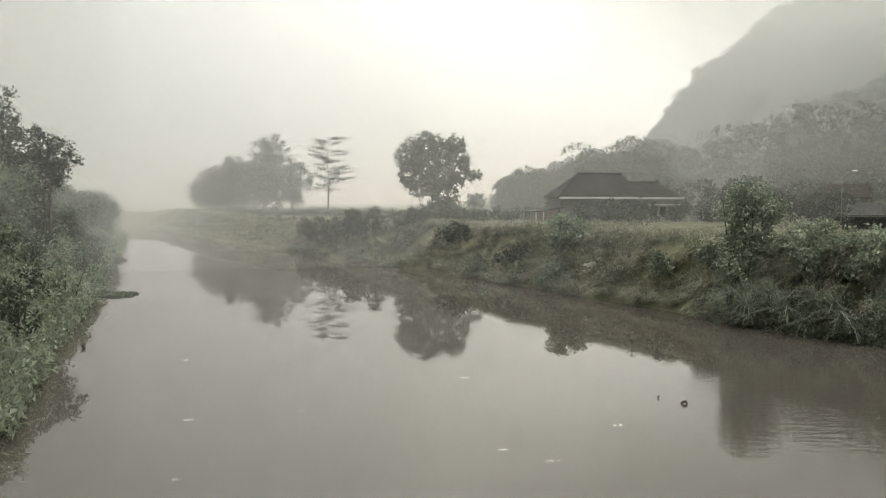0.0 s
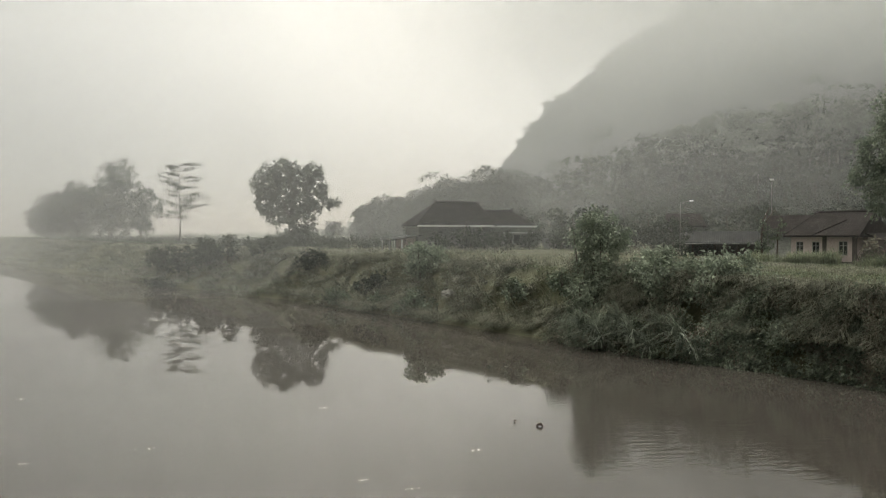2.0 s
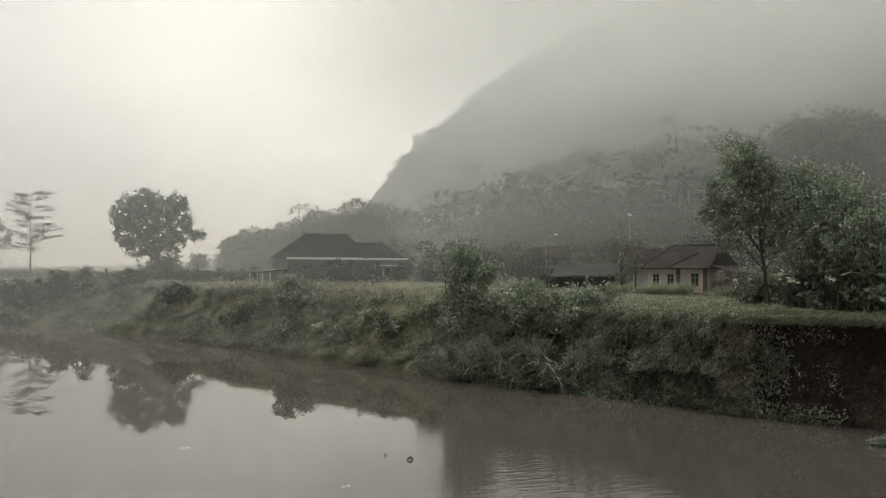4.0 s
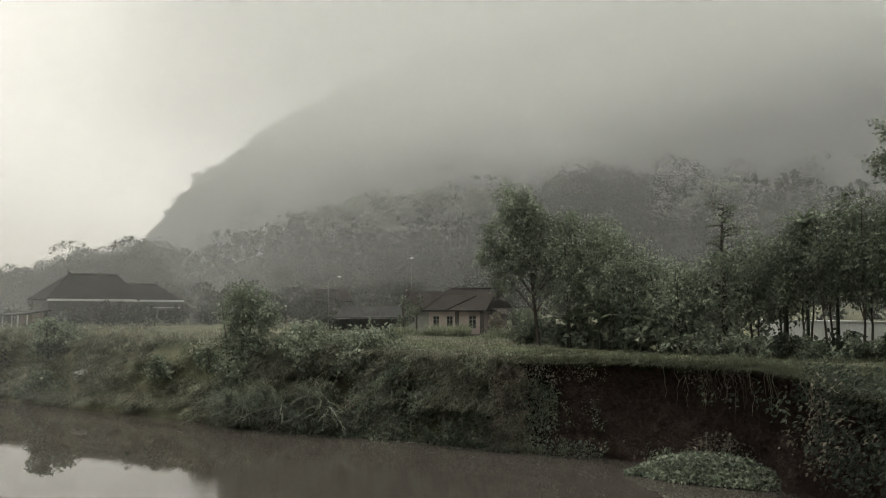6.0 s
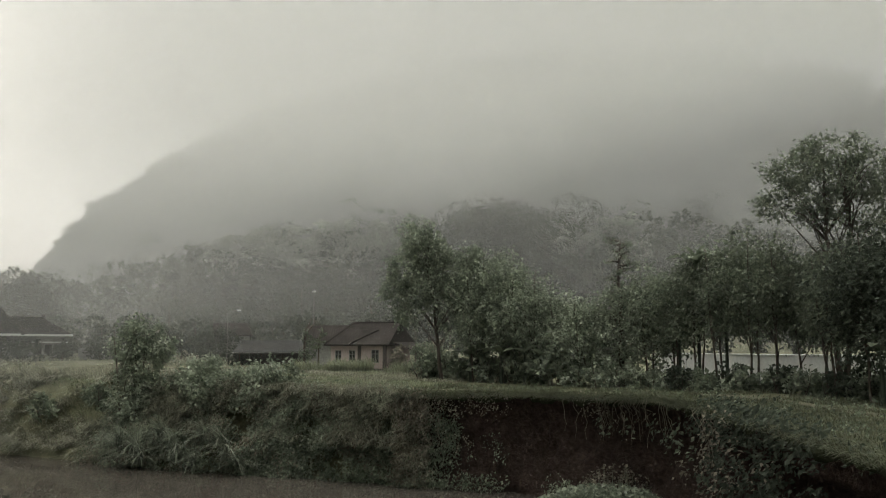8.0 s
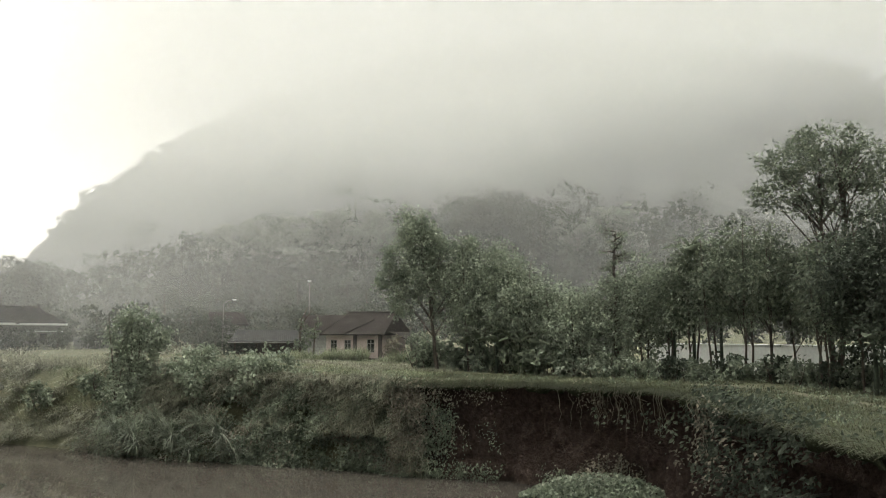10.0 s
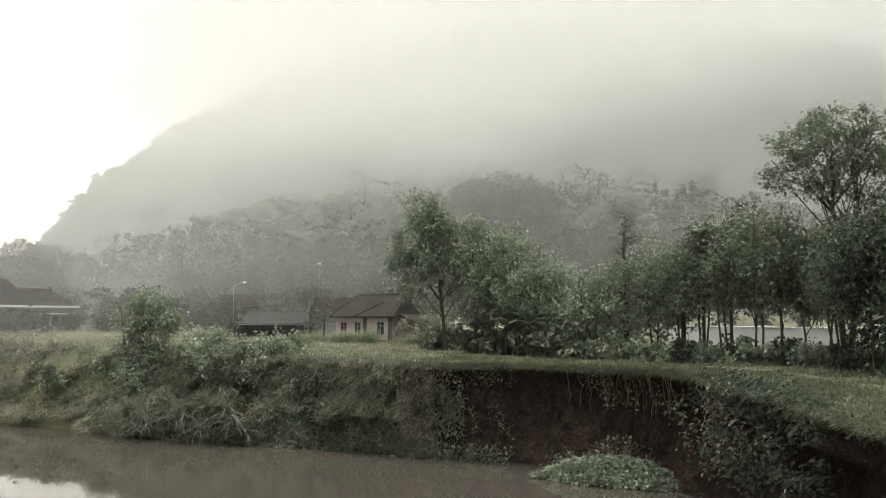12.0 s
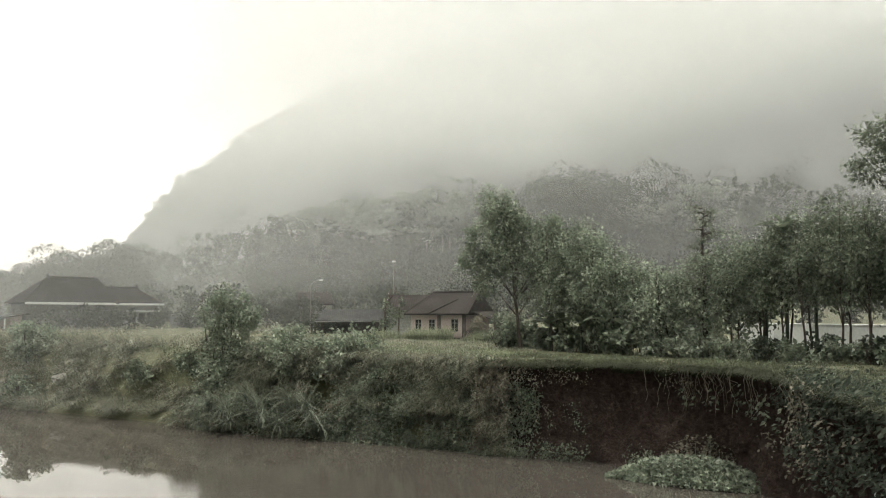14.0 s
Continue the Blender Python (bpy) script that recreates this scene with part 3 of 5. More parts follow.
# ---------------------------------------------------------------- plants
def blob_points(blobs, per, gaps=0.0, shell=0.35, seed=0):
    """Clump centres in ellipsoids (x, y, z, rx, ry, rz): points and outward directions."""
    P, D = [], []
    for b in blobs:
        c, r = np.array(b[:3]), np.array(b[3:6])
        n = max(4, int(per * r[0] * r[1] * r[2] ** 0.5))
        d = unit(rng.normal(size=(n, 3)))
        q = rng.uniform(shell, 1, n)[:, None] ** 0.6
        wob = 1 + 0.35 * fbm(d[:, 0] * 2.3 + c[0], d[:, 2] * 2.3 + d[:, 1] * 1.7 + c[2], 60 + seed, 3)[:, None] * 2
        pts = c + d * q * r * wob
        if gaps:
            keep = fbm(pts[:, 0] * 0.9 + pts[:, 1] * 0.6, pts[:, 2] * 0.9 - pts[:, 1] * 0.5, 70 + seed, 3) > -0.5 + gaps
            pts, d = pts[keep], d[keep]
        P.append(pts)
        D.append(d)
    return np.concatenate(P), np.concatenate(D)


def crown_mesh(name, blobs, per, k, spread, size, mat, gaps=0.0, aspect=0.45, droop=0.3, seed=0, shell=0.35, up=0.55):
    P, D = blob_points(blobs, per, gaps, shell, seed)
    k, size, aspect, spread = int(k * 1.4), size * 1.2, aspect * 1.35, spread * 0.8
    C = np.repeat(P, k, 0) + rng.normal(size=(len(P) * k, 3)) * spread
    V, F = leaves(C, size, aspect, droop, np.repeat(D, k, 0), up=up)
    return np_mesh(name, V, F, mat), P


def limb_mesh(name, stem, radius, targets, mat=None, sides=6, start=0.35):
    """A bent, tapered trunk along stem and limbs that leave it for the targets."""
    stem = np.asarray(stem, float)
    t = np.linspace(0, 1, 9)
    k = np.linspace(0, 1, len(stem))
    line = np.stack([np.interp(t, k, stem[:, a]) for a in range(3)], 1)
    line[1:-1, :2] += rng.normal(size=(7, 2)) * radius * 0.5
    chunks = [tube(line, radius * (1.25 - t * 0.95), sides)]
    for p in targets:
        i = int(np.clip(np.searchsorted(line[:, 2], line[0, 2] + (p[2] - line[0, 2]) * rng.uniform(start, 0.75)), 2, 7))
        a = line[i]
        m = a + (p - a) * 0.5 + np.array([0, 0, 0.12 * np.linalg.norm(p - a)]) + rng.normal(size=3) * 0.06 * np.linalg.norm(p - a)
        r = radius * (1.2 - 0.9 * t[i]) * 0.55
        chunks.append(tube([a, (a + m) / 2, m, (m + p) / 2, p], [r, r * 0.8, r * 0.6, r * 0.4, r * 0.15], 5))
    V, F = join(chunks)
    return np_mesh(name, V, F, mat or BARK, True)


def tree(x, y, label, blobs, stem_r, leaf, mat, per=2.2, k=14, spread=0.35, gaps=0.25, lean=(0, 0), group="", stems=1, aspect=0.45, droop=0.3, limbs=10, name="tree", category="tree", seed=0, z=None, shell=0.35):
    """A tree or shrub at x, y: blobs in metres from its foot."""
    ob = thing(name, label, category, (x, y, (ground_at(x, y) if z is None else z) - 0.08), 0, group)
    me, P = crown_mesh("crown", blobs, per, k, spread, leaf, mat, gaps, aspect, droop, seed, shell)
    child("crown", me, ob)
    top = max(b[2] + b[5] * 0.4 for b in blobs)
    for i in range(stems):
        ox, oy = (rng.normal(size=2) * 0.35 * (stems > 1))
        pick = P[rng.choice(len(P), min(limbs, len(P)), replace=False)]
        child("trunk", limb_mesh("trunk", [(ox, oy, 0), (ox * 1.5 + lean[0] * 0.4, oy * 1.5 + lean[1] * 0.4, top * 0.45), (ox * 2 + lean[0], oy * 2 + lean[1], top)], stem_r, pick), ob)
    return ob


def round_blobs(h, w, base, n=7, flat=0.8, seed=1):
    """An uneven crown from base to h, w wide."""
    r = np.random.default_rng(seed)
    out = []
    for i in range(n):
        u = (i + 0.5) / n
        z = base + (h - base) * (0.12 + 0.76 * u)
        env = w * 0.5 * math.sin(math.pi * (0.18 + 0.70 * u)) ** 0.8
        a, rad = i * 2.4 + r.uniform(0, 1), env * r.uniform(0.25, 0.62)
        s = max(w * 0.16, env * r.uniform(0.5, 0.75))
        out.append((math.cos(a) * rad, math.sin(a) * rad, z, s, s, min(s * flat, (h - base) * 0.3)))
    return out


# trees along the far bank, paler with distance
tree(-1.6, 169, "broad leafy tree standing alone on the bank", [(-4.8, 0, 11.6, 2.8, 3, 4.0), (-5.6, 0, 8.0, 1.8, 2, 1.8), (-1.8, 0, 14.6, 3.2, 3.2, 2.4), (-2.0, 0, 10.4, 3.4, 3.2, 3.2), (2.0, 0, 13.0, 2.6, 2.6, 2.2), (4.0, 0, 14.6, 2.2, 2.4, 1.9), (5.0, 0, 11.8, 2.4, 2.4, 2.0), (5.6, 0, 8.6, 2.2, 2.4, 2.0), (7.8, 0, 8.6, 1.6, 1.8, 1.1), (1.6, 0, 8.6, 3.2, 3, 2.8), (-2.8, 0, 6.2, 2.4, 2.4, 2.2), (1.8, 0, 4.8, 3.4, 3, 2.8), (1.8, 0, 1.8, 3.6, 3, 1.8)],
     0.38, 0.44, LEAF_DARK, per=5.6, k=11, spread=0.40, gaps=0.16, limbs=24, seed=2)
tree(-57, 275, "tall irregular tree among dense riverside trees", round_blobs(24, 13, 6, 12, seed=4) + [(2, 0, 23.5, 2.2, 2.2, 2.2), (-2, 0, 21.5, 2, 2, 2.4), (5.5, 0, 20, 2.2, 2, 2.4)], 0.45, 0.6, LEAF_FAR, per=1.6, k=12, spread=0.65, gaps=0.36, seed=3, group="far riverside trees")
tree(-70, 280, "rounded dense tree beside the misty river", round_blobs(19, 15, 0, 14, seed=5), 0.45, 0.6, LEAF_FAR, per=1.7, k=14, spread=0.65, gaps=0.27, seed=4, group="far riverside trees")
tree(-79, 288, "lower rounded tree beside the misty river", round_blobs(14.5, 11, 0, 11, seed=6), 0.35, 0.75, LEAF_FAR, per=1.1, k=14, spread=0.8, gaps=0.22, seed=5, group="far riverside trees")
tree(-45.6, 258, "dense conical tree at the end of a riverside clump", round_blobs(18.5, 9.5, 0.5, 10, seed=7), 0.35, 0.65, LEAF_FAR, per=1.6, k=14, spread=0.6, gaps=0.22, seed=6, group="far riverside trees")
tree(-56, 265, "leafy tree in the middle of a riverside clump", round_blobs(17, 15, 0.5, 10, seed=8), 0.35, 0.65, LEAF_FAR, per=1.3, k=14, spread=0.7, gaps=0.22, seed=7, group="far riverside trees")


def tiered_tree(x, y, h, w, label, tiers=9, mat=LEAF_FAR, leaf=0.45, seed=1, n=60, base=0.28, name="tree"):
    """A slim tree with flat pads of leaves on level limbs."""
    r = np.random.default_rng(seed)
    ob = thing(name, label, "tree", (x, y, ground_at(x, y) - 0.08))
    chunks = [tube([(0, 0, 0), (0.1, 0, h * 0.4), (-0.15, 0, h * 0.75), (0.2, 0, h)], [0.2, 0.15, 0.1, 0.03])]
    C = []
    for i in range(tiers * 4):
        u = base + (1 - base) * (i + r.uniform(0, 1)) / (tiers * 4)
        z0, a = h * u, r.uniform(0, 2 * np.pi)
        ln = w * 0.5 * r.uniform(0.55, 1.1) * (1.12 - 0.45 * u)
        e = np.array([math.cos(a) * ln, math.sin(a) * ln, z0 + ln * r.uniform(0.05, 0.3)])
        m = np.array([math.cos(a) * ln * 0.5, math.sin(a) * ln * 0.5, z0 + ln * 0.05])
        chunks.append(tube([(0, 0, z0), m, e], [0.07, 0.045, 0.015], 4))
        q = r.uniform(0.35, 1.08, n)[:, None]
        C.append(np.array([0, 0, z0]) * (1 - q) + e * q + r.normal(size=(n, 3)) * np.array([w * 0.045, w * 0.045, 0.12]))
    V, F = join(chunks)
    child("trunk", np_mesh("trunk", V, F, BARK, True), ob)
    V, F = leaves(np.concatenate(C), leaf, 0.4, 0.1, up=1.2)
    child("crown", np_mesh("crown", V, F, mat), ob)
    return ob


tiered_tree(-28, 208, 18.6, 13, "slim tree with level tiers of flat foliage", 9, leaf=0.62, seed=3, n=44)

# shrubs and small growth on the far bank
for i, (x, y, h, w) in enumerate([(-18.5, 140, 4.4, 5.0), (-14.5, 138, 3.6, 4.6), (-10.6, 130, 4.0, 3.4), (-23, 150, 3.6, 5), (-13.5, 133, 2.6, 4), (-5, 122, 2.2, 4.5), (1.5, 110, 2.0, 4), (8.0, 92, 1.6, 3.4), (-21, 134, 2.0, 4.5)]):
    tree(x, y, "dense low shrub on the grassy river bank", round_blobs(h * 1.25, w * 1.25, 0.1, 6, seed=20 + i), 0.06, 0.34, LEAF_FAR, per=5, k=12, spread=0.3, gaps=0.12, group="far bank shrubs", name="shrub", category="shrub", seed=i, stems=2, limbs=6)
tree(-9, 150, "small pointed sapling on the bank top", [(0, 0, 1.0, 0.5, 0.5, 0.9), (0, 0, 2.0, 0.35, 0.35, 0.7)], 0.05, 0.25, LEAF_FAR, per=40, k=10, spread=0.15, gaps=0.0, name="sapling")
for i in range(16):
    x, y = -7 + i * 1.75, 158 - i * 1.9 + (i % 3) * 1.5
    tree(x, y, "low scrubby bush in the overgrown field edge", round_blobs(1.5 + 1.6 * ((i * 7) % 5) / 5, 3.4, 0.05, 5, seed=50 + i), 0.04, 0.28, LEAF_FAR, per=7, k=9, spread=0.25, gaps=0.15, group="field edge scrub", name="shrub", category="shrub", seed=i, limbs=4)
tree(20.7, 258, "pale mist-veiled tree beyond the fields", round_blobs(11, 11, 2, 7, seed=70), 0.25, 0.6, LEAF_FAR, per=1.5, k=12, spread=0.6, gaps=0.15, group="misty field trees")
tree(30, 262, "pale mist-veiled tree beyond the fields", round_blobs(9, 13, 1, 7, seed=71), 0.25, 0.6, LEAF_FAR, per=1.5, k=12, spread=0.6, gaps=0.15, group="misty field trees")
tree(42, 268, "pale mist-veiled tree beyond the fields", round_blobs(11, 14, 1, 7, seed=72), 0.25, 0.6, LEAF_FAR, per=1.5, k=12, spread=0.6, gaps=0.15, group="misty field trees")
tree(9, 240, "pale mist-veiled tree beyond the fields", round_blobs(6, 8, 1, 6, seed=73), 0.2, 0.6, LEAF_FAR, per=1.6, k=12, spread=0.5, gaps=0.15, group="misty field trees")

# round the far house and the hamlet
for i, (x, y, h, w) in enumerate([(25.5, 127, 3.6, 6.5), (30, 129, 3.0, 6), (35.5, 130, 3.0, 5), (20.5, 125, 2.4, 4), (46, 132, 4.5, 6), (51, 125, 5.2, 7.5), (55.5, 121, 5.6, 7.0), (41, 131, 3.2, 5), (62, 118, 3.6, 6), (66, 112, 4.4, 7), (58, 104, 3.0, 5), (52, 100, 2.6, 4), (46.5, 96, 2.4, 5), (71, 120, 8.0, 7), (60, 130, 6.0, 7)]):
    tree(x, y, "rounded shrub or small tree beside the hamlet", round_blobs(h, w, 0.1, 7, seed=90 + i), 0.1, 0.34, LEAF_FAR, per=3.6, k=12, spread=0.35, gaps=0.15, group="hamlet shrubs", name="shrub", category="shrub", seed=i, limbs=8)

for i, (x, y, h, w) in enumerate([(50.2, 64.0, 2.6, 2.6), (51.8, 65.2, 3.2, 3.0), (53.4, 66.8, 3.4, 3.4), (48.6, 61.4, 2.2, 2.4), (47.4, 64.8, 2.4, 2.2), (48.4, 63.2, 2.9, 2.6), (49.2, 61.8, 2.6, 2.4), (46.5, 59.0, 1.8, 2.4), (44.6, 57.0, 2.0, 2.4), (43.2, 55.0, 2.2, 2.4)]):
    tree(x, y, "weedy bush beside the pink house", round_blobs(h, w, 0.05, 6, seed=250 + i), 0.04, 0.26, LEAF_DRY if i % 3 == 1 else LEAF, per=9, k=9, spread=0.26, gaps=0.15, group="bushes beside the house", name="bush", category="bush", seed=90 + i, stems=2, limbs=6)

# the tree and thicket beside the pink house
tree(41.6, 51.2, "slender leafy tree beside the pink house", [(-1.9, 0.8, 11.2, 1.3, 1.3, 1.3), (-1.0, 0.6, 9.9, 1.9, 1.8, 1.7), (-2.9, 1.2, 8.4, 1.4, 1.4, 1.5), (0.2, -0.4, 8.6, 1.7, 1.6, 1.6), (-1.4, 0.6, 7.0, 2.1, 1.9, 1.4), (-2.5, 1.0, 5.4, 1.3, 1.3, 1.2), (0.8, -0.7, 6.6, 1.3, 1.3, 1.3), (0.3, 0, 4.9, 1.2, 1.2, 0.9), (1.6, -1.3, 9.4, 1.2, 1.2, 1.1), (1.9, -1.5, 7.6, 1.4, 1.3, 1.2), (-3.3, 1.6, 6.8, 1.0, 1.0, 0.9)],
     0.13, 0.22, LEAF_PALE, per=19, k=16, spread=0.36, gaps=0.26, lean=(-1.2, 0.6), limbs=18, seed=11)
HEDGE = [
    (43.1, 48.6, 11.0, 4.4, 1.0, LEAF_PALE), (44.6, 47.2, 10.6, 3.6, 3.0, LEAF_PALE), (44.4, 44.9, 9.4, 4.6, 0.5, LEAF_PALE), (45.8, 42.2, 7.2, 4.0, 0.3, LEAF_PALE), (45.0, 39.8, 6.6, 3.6, 0.4, LEAF_PALE),
    (46.2, 38.0, 7.4, 3.4, 0.5, LEAF_PALE), (46.5, 35.2, 8.6, 3.8, 1.0, LEAF_PALE), (46.6, 33.4, 7.8, 3.6, 0.8, LEAF), (46.0, 31.7, 9.2, 3.6, 1.4, LEAF), (46.4, 29.8, 9.4, 3.6, 1.5, LEAF_PALE), (46.0, 27.9, 10.2, 4.0, 1.6, LEAF),
    (45.6, 25.8, 9.0, 3.8, 1.6, LEAF_DARK), (46.5, 24.0, 8.0, 4.0, 1.6, LEAF_DARK), (43.4, 21.0, 8.0, 3.6, 1.4, LEAF_DARK), (42.0, 18.8, 9.4, 4.2, 0.3, LEAF_DARK), (41.5, 16.0, 9.8, 4.6, 0.3, LEAF_DARK), (41.0, 12.6, 9.0, 4.6, 0.3, LEAF_DARK)]
for i, (x, y, h, w, base, mat) in enumerate(HEDGE):
    tree(x, y, "thin-stemmed leafy tree in a dense bankside thicket", round_blobs(h, w * 1.2, base * (1.5 if y < 34 else 0.6) + 0.3, 10, seed=130 + i), 0.07, 0.20, LEAF_DARK if y < 20 else LEAF if mat is LEAF_DARK else mat, per=13, k=17, spread=0.46, gaps=0.30, group="thicket trees", seed=i, stems=2, limbs=9, droop=0.5)
# undergrowth along the thicket foot
for i in range(44):
    u = i / 43
    y = 53.5 - 38 * u
    x = 42.6 + 1.6 * math.sin(u * 3.0) - 0.5 * math.sin(i * 2.1) - 2.0 * max(0.0, u - 0.8)
    mat = (LEAF, LEAF_DARK, LEAF_PALE, LEAF)[(i * 5) % 4]
    tree(x, y, "broad-leaved undergrowth plant at the thicket foot", round_blobs((1.5 + 1.1 * ((i * 3) % 4) / 3) * (1.0 if i < 21 else 0.62), 2.0, 0.05, 4, seed=170 + i), 0.03, 0.36 if i < 16 else 0.24, LEAF_PALE if i < 26 and i % 5 else mat, per=13, k=9, spread=0.24, gaps=0.12, group="thicket undergrowth", name="plant", category="plant", seed=i, stems=2, limbs=5, aspect=0.6)


for i in range(15):
    y = 38.5 - 1.45 * i + 0.5 * math.sin(i * 2.3)
    tree(49.4 + 0.9 * math.sin(i * 1.7), y, "young leafy shrub between the thicket and the added white panel", round_blobs(0.6 + 0.9 * ((i * 4) % 5) / 4, 1.5, 0.0, 5, seed=190 + i), 0.03, 0.22, (LEAF, LEAF_PALE)[i % 2], per=14, k=9, spread=0.24, gaps=0.2, group="shrubs by the wall", name="shrub", category="shrub", seed=i + 9, stems=2, limbs=5)


def tall_tree():
    """Two bare stems with a feathery, layered crown."""
    x, y = 45.0, 21.8
    ob = thing("tree", "tall twin-stemmed tree with a feathery layered crown", "tree", (x, y, ground_at(x, y) - 0.08))
    blobs = [(0.2, 0, 13.2, 2.4, 2.4, 0.8), (-1.8, 1.4, 12.0, 1.9, 1.9, 0.8), (2.0, -1.4, 12.4, 2.0, 2.0, 0.8), (-2.3, 1.8, 10.3, 1.5, 1.5, 0.7), (0.2, 0.2, 11.4, 2.4, 2.2, 0.9), (2.6, -2.0, 10.8, 1.8, 1.8, 0.8), (-0.8, 0.6, 9.6, 1.5, 1.5, 0.7), (1.6, -1.2, 9.2, 1.6, 1.6, 0.7), (0.4, 0, 7.6, 1.3, 1.3, 0.8), (-0.6, 0.4, 5.6, 1.2, 1.2, 0.9), (0.9, -0.6, 4.4, 1.2, 1.2, 1.0)]
    me, P = crown_mesh("crown", blobs, 20, 15, 0.30, 0.17, LEAF, 0.38, 0.40, 0.25, 21, up=1.2)
    child("crown", me, ob)
    for o, top in (((-0.35, 0.2), 12.2), ((0.45, -0.3), 12.8)):
        pick = P[rng.choice(len(P), 20, replace=False)]
        child("trunk", limb_mesh("trunk", [(o[0] * 0.4, o[1] * 0.4, 0), (o[0], o[1], 5), (o[0] * 1.4, o[1] * 1.4, top)], 0.17, pick, start=0.55), ob)
    return ob


tall_tree()
tiered_tree(46.3, 37.6, 10.1, 4.2, "thin whorled sapling rising above the thicket", 9, LEAF, 0.26, seed=8, n=26, base=0.35)


def banana(x, y, h, n, label, mat=LEAF):
    """A clump of banana plants: sheathed stem and long arching torn leaves."""
    ob = thing("banana_plant", label, "plant", (x, y, ground_at(x, y) - 0.08), group="banana plants")
    V, F = tube([(0, 0, 0), (0.05, 0, h * 0.45), (0.0, 0.05, h - min(h * 0.4, 1.7))], [0.12, 0.09, 0.05], 7)
    child("stem", np_mesh("stem", V, F, LEAF_DARK, True), ob)
    for i in range(n):
        a, L = i * 2.4 + rng.uniform(-0.3, 0.3), min(h * 0.55, 2.4) * rng.uniform(0.75, 1.1)
        hd = np.array([math.cos(a), math.sin(a), 0])
        sd = np.array([-hd[1], hd[0], 0])
        steep = rng.uniform(0.6, 1.4)
        V = []
        for k in range(9):
            u = k / 8
            c = np.array([0, 0, h - min(h * 0.4, 1.7)]) + hd * L * (u * math.cos(steep) + 0.18 * u * u) + np.array([0, 0, 1]) * L * (math.sin(steep) * u - 0.55 * u * u)
            w = 0.34 * math.sin(math.pi * min(1, 0.06 + 0.94 * u)) ** 0.6 * (1 + 0.15 * math.sin(k * 2.3 + i))
            V += [c - sd * w + np.array([0, 0, 0.12 * w]), c - np.array([0, 0, 0.10 * w]), c + sd * w + np.array([0, 0, 0.12 * w])]
        Fq = np.array([[3 * k + j, 3 * k + j + 1, 3 * k + j + 4, 3 * k + j + 3] for k in range(8) for j in range(2)])
        child("leaf", np_mesh("leaf", np.array(V), Fq, mat, True), ob)
    return ob


for x, y, h, n in ((46.2, 31.4, 9.6, 8), (46.4, 33.0, 7.6, 7), (43.4, 46.0, 4.8, 7), (43.0, 44.6, 4.2, 7), (46.4, 29.6, 8.4, 7), (42.8, 47.6, 3.8, 6), (40.8, 18.0, 4.2, 7), (42.4, 48.8, 3.4, 7), (42.6, 45.6, 3.6, 7), (43.6, 42.6, 3.2, 6), (43.0, 43.6, 3.8, 7)):
    banana(x, y, h, n, "banana plant with long arching green leaves in the thicket")

# plants on the near part of the bank
tree(21.6, 59.6, "upright leafy shrub at the foot of the river bank", [(0, 0.4, 8.7, 1.2, 1.2, 0.9), (-0.9, 0.6, 7.6, 1.3, 1.2, 1.1), (0.9, 0, 7.6, 1.4, 1.2, 1.1), (0, 0.2, 6.4, 1.8, 1.5, 1.3), (-0.6, 0, 5.0, 1.5, 1.4, 1.1), (0.6, -0.2, 4.4, 1.6, 1.4, 1.1), (-0.4, -0.3, 3.0, 1.5, 1.3, 1.2), (0.6, -0.6, 1.8, 1.7, 1.4, 1.2), (-1.4, 0, 3.4, 1.1, 1, 0.9)],
     0.07, 0.21, LEAF_PALE, per=22, k=15, spread=0.3, gaps=0.27, stems=3, limbs=12, name="shrub", category="shrub", seed=31, z=0.3)
for i, (x, y, z, h, w, mat) in enumerate([(24.5, 55.8, 2.2, 5.0, 5.0, LEAF_PALE), (26.6, 51.5, 2.6, 4.8, 4.4, LEAF_PALE), (23.2, 57.4, 2.6, 3.2, 2.6, LEAF), (22.4, 61.5, 2.8, 3.0, 2.8, LEAF)]):
    tree(x, y, "broad-leaved cassava-like bush on the bank slope", round_blobs(h, w, 0.8, 9, seed=210 + i), 0.05, 0.24, mat, per=15, k=14, spread=0.26, gaps=0.24, stems=3, limbs=8, name="bush", category="bush", group="broad-leaved bank bushes", seed=40 + i, z=z, aspect=0.45, droop=0.5)
tree(12.6, 87.1, "low domed bush on the grassy bank", round_blobs(3.9, 5.0, 0.1, 8, seed=220), 0.06, 0.3, LEAF_PALE, per=11, k=11, spread=0.26, gaps=0.08, stems=3, limbs=8, name="bush", category="bush", seed=45)
for i, (x, y, z, h, w) in enumerate([(11.0, 81.5, 0.3, 2.4, 4.0), (8.2, 87, 0.2, 1.8, 3.4), (4.0, 94.5, 0.2, 2.0, 3.6), (17.6, 69, 2.6, 1.6, 2.6), (20.2, 64, 3.4, 1.8, 2.6)]):
    tree(x, y, "dark waterside bush at the foot of the grassy slope", round_blobs(h, w, 0.0, 6, seed=230 + i), 0.05, 0.3, LEAF, per=10, k=10, spread=0.26, gaps=0.1, stems=2, limbs=6, name="bush", category="bush", group="waterside bushes", seed=50 + i, z=z)


def stuff(name, label, category, V, F, mat):
    return tagged(new(name, np_mesh(name, V, F, mat)), label, category, kind="stuff")


